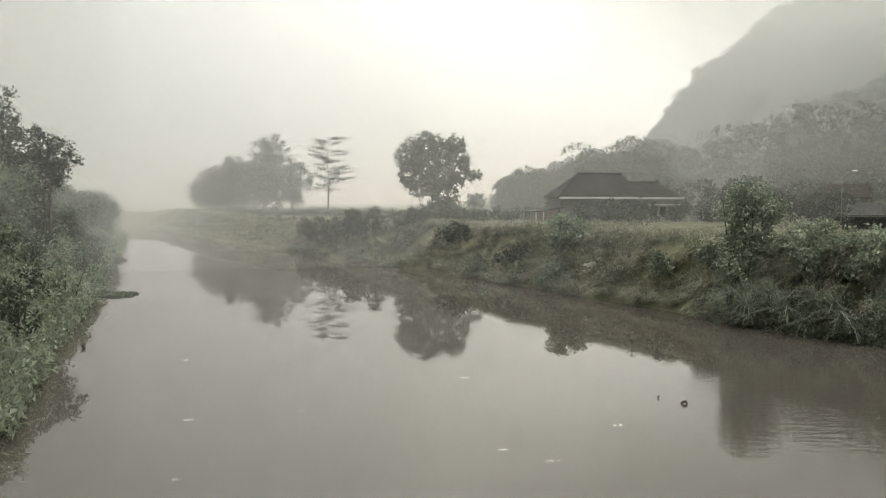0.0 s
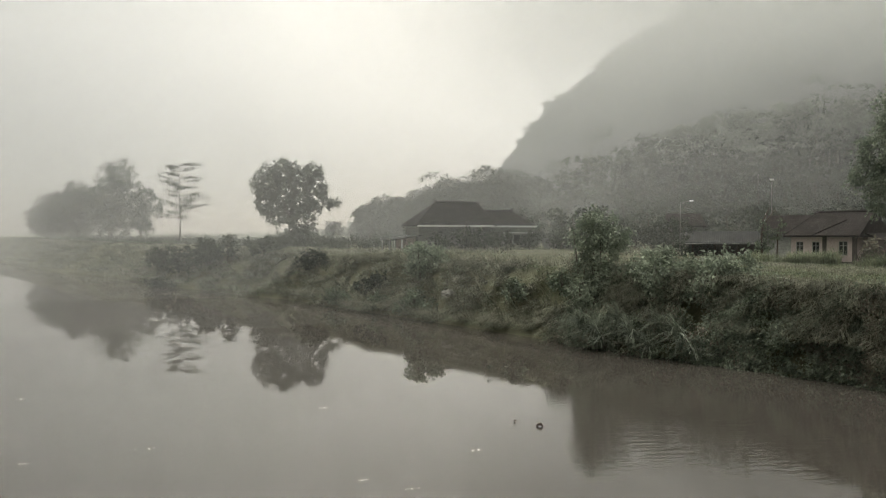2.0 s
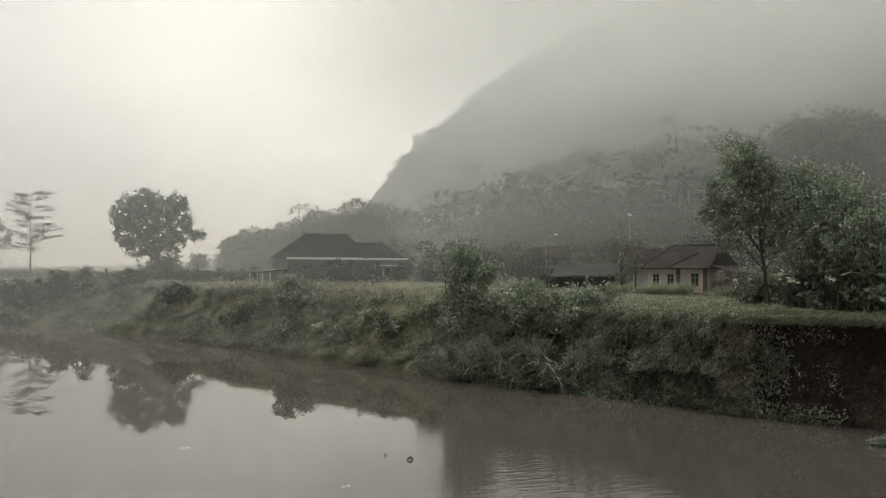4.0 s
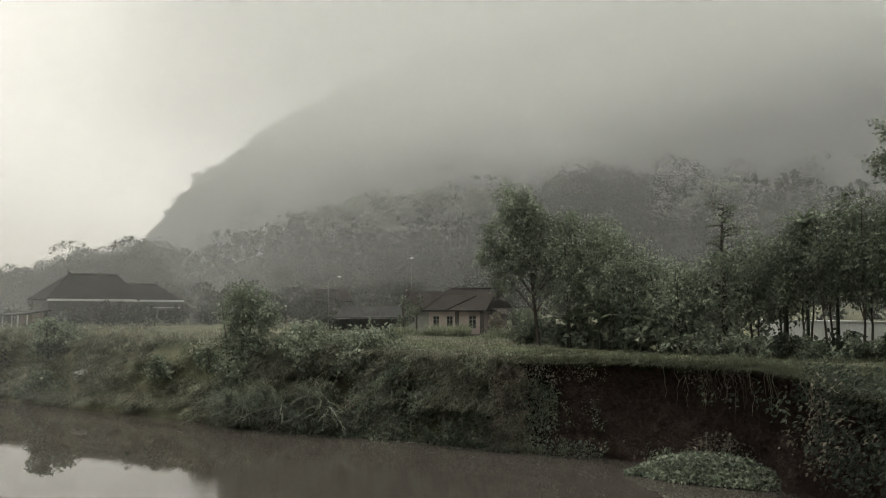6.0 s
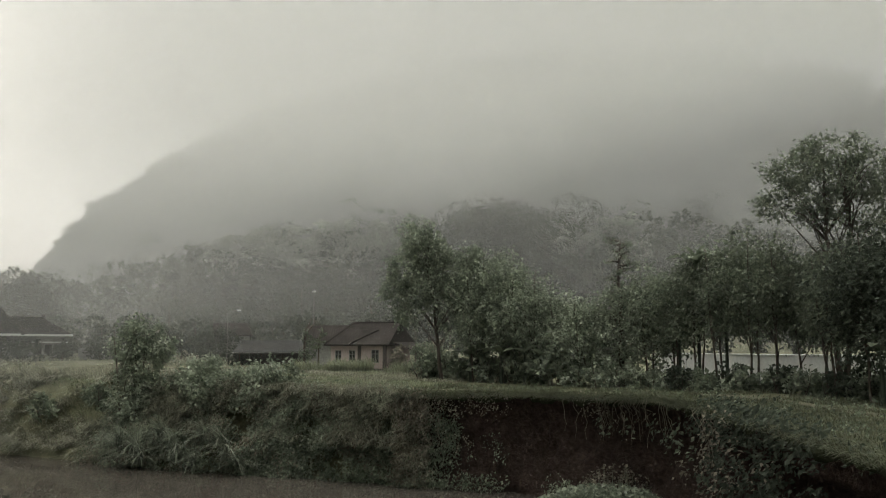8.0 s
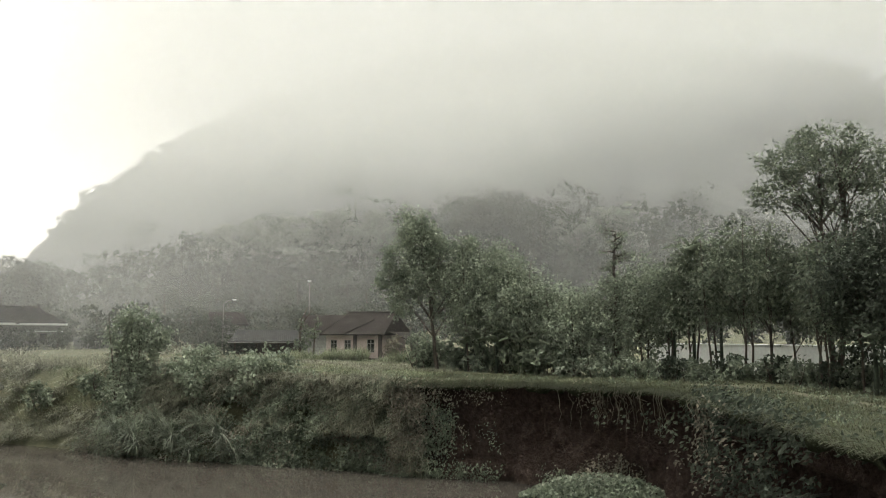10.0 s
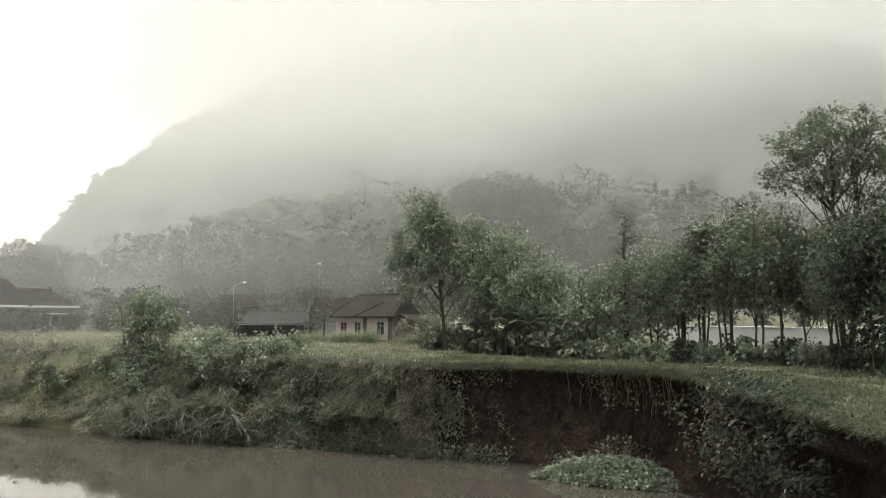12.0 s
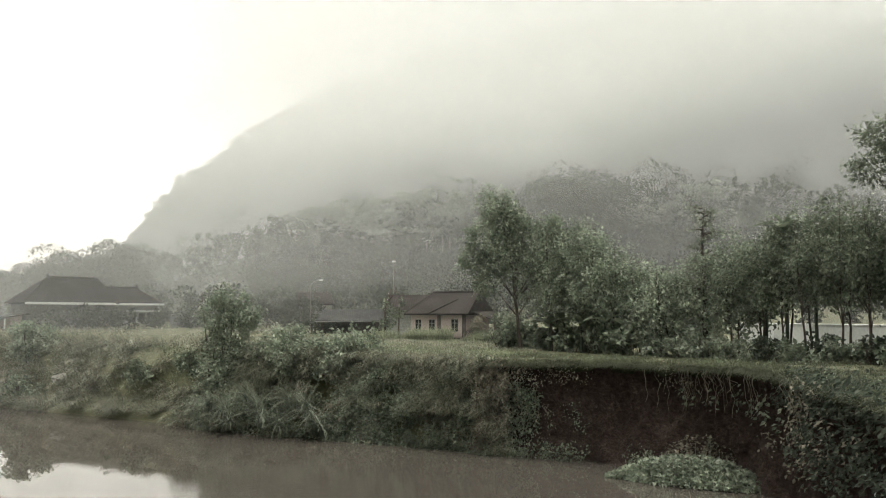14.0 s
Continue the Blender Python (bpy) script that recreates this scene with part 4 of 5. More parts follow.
# tangled creepers on the bank between the shrubs and the cliff
def bank_points(n, y0, y1, u0, u1, lift=0.15, poly=None):
    """Random places on the river slope: y range of the bank line, u from water (0) to top (1)."""
    line = resample(RIGHT if poly is None else poly, 0.1)
    line = line[(line[:, 1] > y0) & (line[:, 1] < y1)]
    T = unit(np.gradient(line, axis=0))
    inn = np.stack([-T[:, 1], T[:, 0]], 1)
    i = rng.integers(0, len(line), n)
    width = np.interp(line[i, 1], [0, 36, 40, 46, 55, 64, 80, 140], [0.9, 0.9, 1.1, 2.2, 3.4, 6.5, 8.0, 9.0])
    s = rng.uniform(u0, u1, n) * width
    P = line[i] + inn[i] * s[:, None]
    z = land(P[:, 0], P[:, 1])
    out = np.concatenate([-inn[i], np.zeros((n, 1))], 1)
    return np.concatenate([P, z[:, None] + lift], 1), out


for seed, n, mat, size, words in ((81, 3300, LEAF, 0.24, "tangled dark creepers covering the river bank"), (83, 5200, LEAF_PALE, 0.22, "leafy green creepers on the river bank"), (87, 2400, LEAF_DRY, 0.20, "withered brownish creepers on the river bank")):
    P, D = bank_points(n, 38.5, 62, -0.05, 1.0, 0.1)
    lump = fbm(P[:, 0] * 0.55, P[:, 1] * 0.55 + P[:, 2] * 0.7, 81, 3)
    P += D * (0.2 + 2.2 * np.clip(lump + 0.25, 0, 1))[:, None]
    keep = fbm(P[:, 0] * 0.6 + P[:, 2] * 0.6, P[:, 1] * 0.6, seed) > 0.0
    P, D = P[keep], D[keep]
    C = np.repeat(P, 9, 0) + rng.normal(size=(len(P) * 9, 3)) * 0.2
    keep = C[:, 2] > -0.05
    V, F = leaves(C[keep], size, 0.5, 0.5, np.repeat(D, 9, 0)[keep])
    stuff("creepers", words, "creeper", V, F, mat)
# reeds arching over the water
line = resample(RIGHT, 0.1)
tufts = []
for k in range(11):
    y = 49.8 + 0.82 * k + 0.3 * math.sin(k * 2.7)
    i = int(np.argmin(np.abs(line[:, 1] - y)))
    d = unit(line[i + 3] - line[i - 3])
    o = np.array([d[1], -d[0], 0.0])
    up = ((k * 5) % 4) / 3
    c = np.array([line[i, 0], line[i, 1], 0.3 + 1.5 * up]) + o * (0.85 - 0.75 * up)
    n = 90
    P = c + rng.normal(size=(n, 3)) * np.array([0.13, 0.13, 0.06])
    tufts.append(blades(P, 1.9 + 0.6 * ((k * 3) % 4) / 3, 0.10, 1.0, np.tile(o * 0.5 - np.array([d[0], d[1], 0]) * 0.3, (n, 1)), 7))
V, F = join(tufts)
stuff("reeds", "tufts of long arching reed blades over the water's edge", "reed", V, F, REED)
# short grass on the bank top, tussocks on the slope
def top_points(n, y0, y1, s0, s1):
    line = resample(RIGHT, 0.1)
    line = line[(line[:, 1] > y0) & (line[:, 1] < y1)]
    T = unit(np.gradient(line, axis=0))
    inn = np.stack([-T[:, 1], T[:, 0]], 1)
    i = rng.integers(0, len(line), n)
    width = np.interp(line[i, 1], [0, 36, 40, 46, 55, 64, 80, 140], [0.9, 0.9, 1.1, 2.2, 3.4, 6.5, 8.0, 9.0])
    P = line[i] + inn[i] * (width + rng.uniform(s0, s1, n))[:, None]
    cut = line[i, 1] < 42
    z = np.where(cut, bank_top(P[:, 0], P[:, 1], np.full(n, 1.0), P[:, 1]) + 0.04, land(P[:, 0], P[:, 1]) - 0.02)
    return np.concatenate([P, z[:, None]], 1)


P = top_points(38000, 5, 42, -0.2, 10)
V, F = blades(P, 0.17, 0.035, 0.6)
stuff("grass", "short lush green grass along the bank top, dimmed in its colour", "grass", V, F, GRASS_LUSH_DIM)
P = top_points(24000, 42, 64, -0.2, 10)
V, F = blades(P, 0.2, 0.04, 0.6)
stuff("grass", "short green grass along the bank top", "grass", V, F, GRASS)
i = rng.integers(0, len(cliff_line), 22000)
i = i[(cliff_line[i, 1] > 22) | (rng.uniform(0, 1, len(i)) < 0.35)][:15000]
P = np.concatenate([cliff_line[i] + cliff_out[i] * rng.uniform(-0.5, 0.55, (15000, 1)), (cliff_top[i] + rng.uniform(-0.15, 0.08, 15000))[:, None]], 1)
V, F = blades(P, np.where(cliff_line[i, 1] > 22, 0.5, 0.3), 0.035, 1.3, np.concatenate([cliff_out[i], np.zeros((15000, 1))], 1) * 0.9, 3)
stuff("grass", "long grass hanging over the cliff edge", "grass", V, F, GRASS_LUSH_DIM)
P, D = bank_points(2300, 54, 155, 0.0, 1.1, 0.05)
keep = fbm(P[:, 0] * 0.3 + P[:, 1] * 0.1, P[:, 1] * 0.25, 33, 3) > -0.14
P, D = P[keep], D[keep]
C = np.repeat(P, 24, 0) + rng.normal(size=(len(P) * 24, 3)) * np.array([0.22, 0.22, 0.05])
V, F = blades(C, np.repeat(rng.uniform(0.6, 1.5, len(P)), 24), 0.085, 1.2, np.repeat(D, 24, 0) * 1.0, 3)
stuff("tussock_grass", "long matted tussock grass drooping down the river slope", "grass", V, F, GRASS_DRY)
P, D = bank_points(30000, 54, 155, 0.0, 1.12, 0.0)
keep = fbm(P[:, 0] * 0.55 + P[:, 1] * 0.2, P[:, 1] * 0.45, 37, 3) > 0.02
V, F = blades(P[keep], 0.5, 0.08, 1.0, D[keep] * 1.1)
stuff("tussock_grass", "green grass patches on the river slope", "grass", V, F, GRASS)
P, D = bank_points(26000, 38.5, 58, 0.40, 1.08, 0.08)
keep = fbm(P[:, 0] * 0.5, P[:, 1] * 0.5 + P[:, 2] * 0.5, 43, 3) > -0.1
P, D = P[keep], D[keep]
V, F = blades(P + D * rng.uniform(0.2, 1.3, (len(P), 1)), 0.75, 0.06, 1.3, D * 1.0, 3)
stuff("grass", "long grass spilling over the top of the slope", "grass", V, F, GRASS_DRY)
P, D = bank_points(16000, 145, 330, 0.0, 1.3, 0.0)
V, F = blades(P, 1.2, 0.16, 1.0, D * 1.0)
stuff("tussock_grass", "long matted grass on the misty far bank", "grass", V, F, GRASS_DRY)
P = top_points(16000, 60, 150, 0, 14)
V, F = blades(P, 0.5, 0.06, 0.5)
stuff("grass", "rough field grass behind the bank", "grass", V, F, GRASS_DRY)
P = top_points(9000, 8, 62, -0.1, 11)
keep = fbm(P[:, 0] * 0.5, P[:, 1] * 0.5, 103, 3) > 0.08
V, F = blades(P[keep], 0.42, 0.045, 0.6)
stuff("weeds", "taller tufts of grass and weeds on the bank top", "weed", V, F, GRASS_LUSH_DIM)
P = top_points(34000, 42, 76, 8, 30)
dry = fbm(P[:, 0] * 0.25, P[:, 1] * 0.25, 127, 4) > 0.02
V, F = blades(P[dry], 0.4, 0.055, 0.7)
stuff("grass", "unmown dry meadow grass before the houses", "grass", V, F, GRASS_DRY)
V, F = blades(P[~dry], 0.28, 0.05, 0.6)
stuff("grass", "green meadow grass before the houses", "grass", V, F, GRASS)
P = top_points(420, 9, 60, -0.2, 9)
C = np.repeat(P + np.array([0, 0, 0.12]), 9, 0) + rng.normal(size=(len(P) * 9, 3)) * np.array([0.12, 0.12, 0.1])
V, F = leaves(C, 0.13, 0.6, -0.1, None, up=0.9)
stuff("weeds", "small broad-leaved weeds in the bank grass", "weed", V, F, LEAF)
# tall grass in front of the pink house
X = rng.uniform(-10, 6, 9000)
Y = rng.uniform(-3.4, -0.5, 9000)
keep = fbm(X * 0.5, Y * 0.6, 121, 3) > -0.08
X, Y = X[keep], Y[keep]
HX, HY = (0.51, -0.86), (0.86, 0.51)
P = np.stack([47.7 + X * HX[0] + Y * HY[0], 66.7 + X * HX[1] + Y * HY[1]], 1)
V, F = blades(np.concatenate([P, land(P[:, 0], P[:, 1])[:, None]], 1), 0.7 + 1.3 * vnoise(X * 0.7, Y * 0.7, 123), 0.06, 0.6, None, 3)
stuff("tall_grass", "tall wild grass in front of the pink house", "grass", V, F, GRASS)

# vegetation hanging on the cliff
def cliff_leaves(n, y0, y1, u0, u1, cut, seed, size, mat, label, k=9, out=(0.3, 0.8)):
    ok = np.flatnonzero((cliff_line[:, 1] > y0) & (cliff_line[:, 1] < y1))
    i = rng.choice(ok, n)
    u = rng.uniform(u0, u1, n)
    keep = fbm(i * 0.045, u * 2.2, seed) > cut
    i, u = i[keep], u[keep]
    P = np.concatenate([cliff_line[i] + cliff_out[i] * rng.uniform(*out, (len(i), 1)), ((cliff_top[i]) * u + 0.05)[:, None]], 1)
    C = np.repeat(P, k, 0) + rng.normal(size=(len(P) * k, 3)) * np.array([0.17, 0.17, 0.24])
    V, F = leaves(C, size, 0.6, 0.8, np.repeat(np.concatenate([cliff_out[i], np.zeros((len(i), 1))], 1), k, 0))
    stuff("creepers", label, "creeper", V, F, mat)


cliff_leaves(150, 10, 21.5, 0.97, 1.06, 0.06, 91, 0.17, LEAF_DARK, "small-leaved creepers matted over the turf edge", out=(-0.9, 0.4))
cliff_leaves(170, 12, 22.0, 0.84, 1.04, 0.0, 93, 0.22, LEAF_DARK, "leafy creepers over the near turf edge", out=(-0.4, 0.55))
cliff_leaves(260, 12, 22.0, 0.3, 0.98, 0.02, 94, 0.20, LEAF_DARK, "dark creepers hanging over the hollow in the cliff", out=(0.0, 0.6))
cliff_leaves(70, 15, 23.5, 0.35, 1.0, 0.07, 98, 0.18, LEAF_DRY, "reddish withered creepers hanging over the hollow in the cliff", out=(0.1, 0.7))
cliff_leaves(26, 17, 23, 0.5, 0.9, 0.08, 95, 0.24, LEAF, "broad creeper leaves hanging on the cliff", k=6)
cliff_leaves(16, 23, 30, 0.62, 0.8, 0.05, 96, 0.22, LEAF, "broad creeper leaves hanging on the cliff", k=6)
cliff_leaves(260, 22, 40, 0.80, 1.0, 0.06, 97, 0.13, LEAF_DRY, "dry creepers below the turf edge", k=7)
cliff_leaves(240, 26, 40, 0.0, 0.14, 0.0, 101, 0.16, LEAF, "small leafy plants at the foot of the cliff", k=8, out=(0.5, 1.1))
cliff_leaves(220, 34.5, 40.2, 0.0, 0.95, 0.11, 107, 0.13, LEAF, "straggling creepers at the edge of the bare cliff")
cliff_leaves(420, 37.0, 40.2, 0.2, 1.0, 0.0, 109, 0.17, LEAF, "leafy creepers trailing across the edge of the cliff", out=(0.1, 0.7))
cliff_leaves(260, 36.0, 40.2, 0.45, 1.0, 0.04, 111, 0.16, LEAF_DRY, "dry creepers trailing across the edge of the cliff", out=(0.1, 0.7))
cliff_leaves(420, 38.6, 40.5, 0.0, 0.95, -0.1, 105, 0.18, LEAF_DRY, "creepers where the green slope meets the bare cliff")
# pale hanging roots
chunks = []
for f in (0.30, 0.34, 0.36, 0.372, 0.38, 0.39, 0.41, 0.46, 0.55, 0.6):
    for _ in range(5):
        j = int(np.clip(f * len(cliff_line) + rng.normal() * 4, 0, len(cliff_line) - 1))
        p0 = np.array([*(cliff_line[j] + cliff_out[j] * 0.45), cliff_top[j]])
        L = rng.uniform(0.6, 2.3)
        pts = [p0 + np.array([*(cliff_out[j] * 0.12 * math.sin(k * 1.3) + rng.normal(size=2) * 0.07), -L * k / 5]) for k in range(6)]
        chunks.append(tube(pts, [0.022, 0.02, 0.018, 0.015, 0.012, 0.006], 4))
V, F = join(chunks)
stuff("roots", "pale dry roots hanging from the turf edge", "root", V, F, LEAF_DRY)


# mat of water plants at the cliff foot
def raft(x, y, rx, ry, rz, n, size, label, name, mat, h):
    ob = thing(name, label, "plant", (x, y, 0.02), rz)
    a, q = rng.uniform(0, 2 * np.pi, n), rng.uniform(0, 1, n) ** 0.5
    wob = 1 + 0.5 * fbm(np.cos(a) * 2 + x, np.sin(a) * 2 + y, 95)
    P = np.stack([np.cos(a) * q * rx * wob, np.sin(a) * q * ry * wob, h * (1 - q**2) * rng.uniform(0.2, 1.1, n) + 0.03], 1)
    V, F = leaves(P, size, 0.75, -0.1, None, up=1.6)
    child("foliage", np_mesh("foliage", V, F, mat), ob)
    chunks = [tube([p * np.array([1, 1, 0]) + np.array([0, 0, -0.05]), p * np.array([1, 1, 0.6]), p], [0.015, 0.012, 0.008], 4) for p in P[:: max(1, n // 150)]]
    V, F = join(chunks)
    tagged(child("stem", np_mesh("stem", V, F, REED), ob), kind="stuff")
    return ob


raft(32.6, 27.3, 4.2, 1.6, -62, 4200, 0.22, "mat of bright broad-leaved water plants at the cliff foot", "water_plants", LEAF_PALE, 1.15)
raft(33.9, 28.0, 2.6, 0.7, -65, 1500, 0.17, "reddish scrambling plants above the water plants", "water_plants", LEAF_DRY, 1.9)
raft(30.9, 37.9, 1.4, 0.5, -55, 700, 0.17, "tuft of pale waterside plants at the cliff foot", "water_plants", LEAF, 0.4)
raft(-30.0, 76.5, 2.3, 2.0, 10, 1500, 0.3, "flat raft of dull green floating weeds by the shore", "floating_weeds", LEAF, 0.14)
raft(-48.2, 125, 1.6, 1.2, 0, 400, 0.3, "small dark raft of floating weeds", "floating_weeds", LEAF_DARK, 0.4)

# ---------------------------------------------------------------- the other bank
lb = resample(LEFT, 0.25)
lb = lb[(lb[:, 1] > 20) & (lb[:, 1] < 250)]
T = unit(np.gradient(lb, axis=0))
inn = np.stack([T[:, 1], -T[:, 0]], 1)
w = 1 / np.clip(lb[:, 1] - 10, 8, 400)
i = rng.choice(len(lb), 9000, p=w / w.sum())
s = rng.uniform(-1.2, 13, 9000)
P = lb[i] + inn[i] * s[:, None]
cover = 0.5 + 1.5 * np.clip(fbm(P[:, 0] * 0.3, P[:, 1] * 0.3, 97) + 0.3, 0, 1)
z = np.clip(land(P[:, 0], P[:, 1]), 0, 9) + cover * rng.uniform(0.2, 1.0, 9000)
C = np.repeat(np.concatenate([P, z[:, None]], 1), 9, 0) + rng.normal(size=(81000, 3)) * 0.35
V, F = leaves(C[C[:, 2] > -0.1], 0.36, 0.45, 0.3, None, up=0.9)
stuff("undergrowth", "dense green undergrowth covering the river bank", "undergrowth", V, F, LEAF_PALE)
P2 = np.concatenate([P, (z - cover * 0.3)[:, None]], 1)[lb[i, 1] < 75]
V, F = blades(np.repeat(P2, 3, 0) + rng.normal(size=(len(P2) * 3, 3)) * 0.25, 1.1, 0.06, 0.8)
stuff("tall_grass", "tall arching grass on the near bank", "grass", V, F, GRASS)
for k, (x, y, h, w_, base) in enumerate([(-46.0, 86, 18.0, 9.0, 2.0), (-42.4, 92, 13.4, 6.4, 6.0), (-47.5, 96, 10.5, 8, 0.8), (-51, 112, 8.5, 7, 1), (-58.5, 138, 7.2, 7, 1), (-41.5, 80, 8.0, 8, 0.5), (-46, 104, 6.2, 7, 0.5), (-66, 160, 7.5, 9, 0.5), (-75, 185, 7.0, 10, 0.5), (-52, 90, 14, 9, 2), (-38, 72, 5.0, 6, 0.4), (-34, 62, 3.6, 5, 0.3)]):
    tree(x, y, "leafy tree on the overgrown river bank", round_blobs(h, w_, base, 10, seed=300 + k), 0.18, 0.36, LEAF_DARK if k < 3 else LEAF, per=3.6, k=13, spread=0.42, gaps=0.2, group="riverside trees", seed=60 + k, limbs=12)

for k in range(26):
    y = 26 + 3.6 * k + 0.02 * k * k
    x = float(np.interp(y, LEFT[::-1, 1], LEFT[::-1, 0])) - 1.0 - 2.6 * ((k * 7) % 5) / 2
    tree(x, y, "leafy shrub overhanging the river bank", round_blobs(2.2 + 0.5 * ((k * 3) % 4), 3.4 + 0.4 * (k % 3), 0.0, 6, seed=340 + k), 0.05, 0.26, (LEAF, LEAF_PALE, LEAF_DARK)[k % 3], per=7, k=10, spread=0.34, gaps=0.18, group="bankside shrubs", name="shrub", category="shrub", seed=140 + k, stems=2, limbs=6, droop=0.5)

# ---------------------------------------------------------------- woods on the hill
def woods():
    n = 9500
    X, Y = rng.uniform(20, 860, n), rng.uniform(120, 900, n)
    h = hill_height(X, Y)
    az = np.arctan2(X, Y)
    r = np.hypot(X, Y)
    front = (h > 9) & (r > 300) & (r < 960) & (az < 1.25)
    X, Y = X[front], Y[front]
    z = land(X, Y)
    R = rng.uniform(3.0, 7.5, len(X)) * (0.7 + 0.6 * vnoise(X * 0.015, Y * 0.015, 5))
    H = R * rng.uniform(0.9, 1.8, len(X))
    k = 25
    d = unit(rng.normal(size=(len(X), k, 3)))
    d[..., 2] = np.abs(d[..., 2]) * 1.2 - 0.15
    C = np.stack([X, Y, z + H], 1)[:, None] + d * np.stack([R, R, R * 0.75], 1)[:, None] * rng.uniform(0.75, 1.1, (len(X), k, 1))
    return leaves(C.reshape(-1, 3), np.repeat(R * 0.55, k), 0.8, 0.1, d.reshape(-1, 3), up=1.0)


V, F = woods()
stuff("woods", "misty forest canopy covering the steep hill", "forest", V, F, LEAF_WOODS)


def canopy(n, a0, a1, r0, r1, h0, h1, k, mat, label, layers, leaf=0.95):
    """A belt of spreading trees with layered crowns along the hill foot."""
    a, r = np.radians(rng.uniform(a0, a1, n)), rng.uniform(r0, r1, n)
    X, Y = np.sin(a) * r, np.cos(a) * r
    z = land(X, Y)
    H = rng.uniform(h0, h1, n) * np.interp(np.degrees(a), [3, 6, 10, 14], [0.35, 0.55, 0.85, 1.0])
    C, D = [], []
    trunks = []
    for x, y, g, h in zip(X, Y, z, H):
        w = h * rng.uniform(0.32, 0.5)
        for q in range(layers):
            u = 0.14 + 0.86 * q / (layers - 1)
            c = np.array([x + rng.normal() * w * 0.35, y + rng.normal() * w * 0.35, g + h * u])
            th, q2 = rng.uniform(0, 2 * np.pi, k), rng.uniform(0, 1, k) ** 0.5
            e = np.stack([np.cos(th) * q2 * w * 0.7, np.sin(th) * q2 * w * 0.7, rng.uniform(-1, 1, k) * h * 0.05], 1)
            e[:, 2] -= (e[:, 0] ** 2 + e[:, 1] ** 2) / (w * 1.6)
            C.append(c + e)
            D.append(e)
        trunks.append(tube([(x, y, g - 0.2), (x + 0.3, y, g + h * 0.5), (x, y, g + h * 0.95)], [0.22, 0.16, 0.05], 5))
    V, F = leaves(np.concatenate(C), leaf, 0.75, 0.15, np.concatenate(D) + 0.01, up=1.3)
    stuff("woods", label, "forest", V, F, mat)
    V, F = join(trunks)
    stuff("trunks", "slim pale trunks at the forest edge", "trunk", V, F, BARK)


canopy(170, 20, 66, 236, 300, 7, 13, 44, LEAF_FAR, "young trees between the hamlet and the hill", 6, 0.7)
canopy(330, 3, 70, 308, 410, 9, 24, 40, LEAF_WOODS, "dense mixed trees along the hill foot", 7)
canopy(70, 4, 15, 276, 300, 17, 25, 110, LEAF_FAR, "taller spreading trees where the hill meets the fields", 7)
canopy(210, 6, 64, 166, 296, 4, 8, 30, LEAF_FAR, "low bushes and young trees behind the hamlet", 6)
canopy(30, 40.3, 46.2, 310, 330, 24, 34, 130, LEAF_FAR, "dark grove of tall spreading trees below the hill", 7)


def umbrella_crowns(n, a0, a1, r0, r1, h0, h1, mat, label):
    """Tall trees with flat, pale, spreading pads of leaves in tiers, and bare pale stems."""
    C, stems = [], []
    for _ in range(n):
        a, r = math.radians(rng.uniform(a0, a1)), rng.uniform(r0, r1)
        x, y = math.sin(a) * r, math.cos(a) * r
        g, h = ground_at(x, y), rng.uniform(h0, h1)
        w = h * rng.uniform(0.28, 0.42)
        for q in range(rng.integers(6, 11)):
            th, out = rng.uniform(0, 2 * np.pi), w * rng.uniform(0.1, 0.8)
            c = np.array([x + math.cos(th) * out, y + math.sin(th) * out, g + h * rng.uniform(0.55, 1.0)])
            k = 60
            t2, q2, pr = rng.uniform(0, 2 * np.pi, k), rng.uniform(0, 1, k) ** 0.5, w * rng.uniform(0.22, 0.45)
            e = np.stack([np.cos(t2) * q2 * pr, np.sin(t2) * q2 * pr, -0.5 * pr * q2**2 + rng.normal(size=k) * 0.3], 1)
            C.append(c + e)
            stems.append(tube([(x, y, g + h * 0.45), ((x + c[0]) / 2, (y + c[1]) / 2, c[2] - 0.12 * h), tuple(c)], [0.14, 0.1, 0.04], 4))
        stems.append(tube([(x, y, g - 0.3), (x + 0.2, y, g + h * 0.5), (x, y, g + h * 0.8)], [0.3, 0.22, 0.12], 5))
    V, F = leaves(np.concatenate(C), 0.95, 0.7, 0.0, None, up=1.8)
    stuff("woods", label, "forest", V, F, mat)
    V, F = join(stems)
    stuff("trunks", "slim pale stems under spreading crowns on the hillside", "trunk", V, F, STEM)


umbrella_crowns(75, 24, 38.5, 318, 372, 15, 24, LEAF_CROWN, "pale flat-topped tree crowns in tiers along the hill foot")
umbrella_crowns(16, 45.5, 54, 318, 350, 15, 24, LEAF_CROWN, "pale flat-topped tree crowns behind the thicket")


def scrub(n, x0, x1, y0, y1, h, mat, label):
    """Low wild growth over the fields."""
    X, Y = rng.uniform(x0, x1, n), rng.uniform(y0, y1, n)
    sr, _ = along(RIGHT, X, Y)
    keep = (sr > 0.5) & (fbm(X * 0.09, Y * 0.09, 53) > -0.06)
    X, Y = X[keep], Y[keep]
    H = h * rng.uniform(0.3, 1.2, len(X))
    P = np.stack([X, Y, land(X, Y) + H * 0.5], 1)
    C = np.repeat(P, 16, 0) + rng.normal(size=(len(P) * 16, 3)) * np.repeat(np.stack([H * 0.8 + 0.3, H * 0.8 + 0.3, H * 0.3], 1), 16, 0)
    V, F = leaves(C, 0.42, 0.5, 0.0, None, up=0.8)
    stuff("scrub", label, "scrub", V, F, mat)


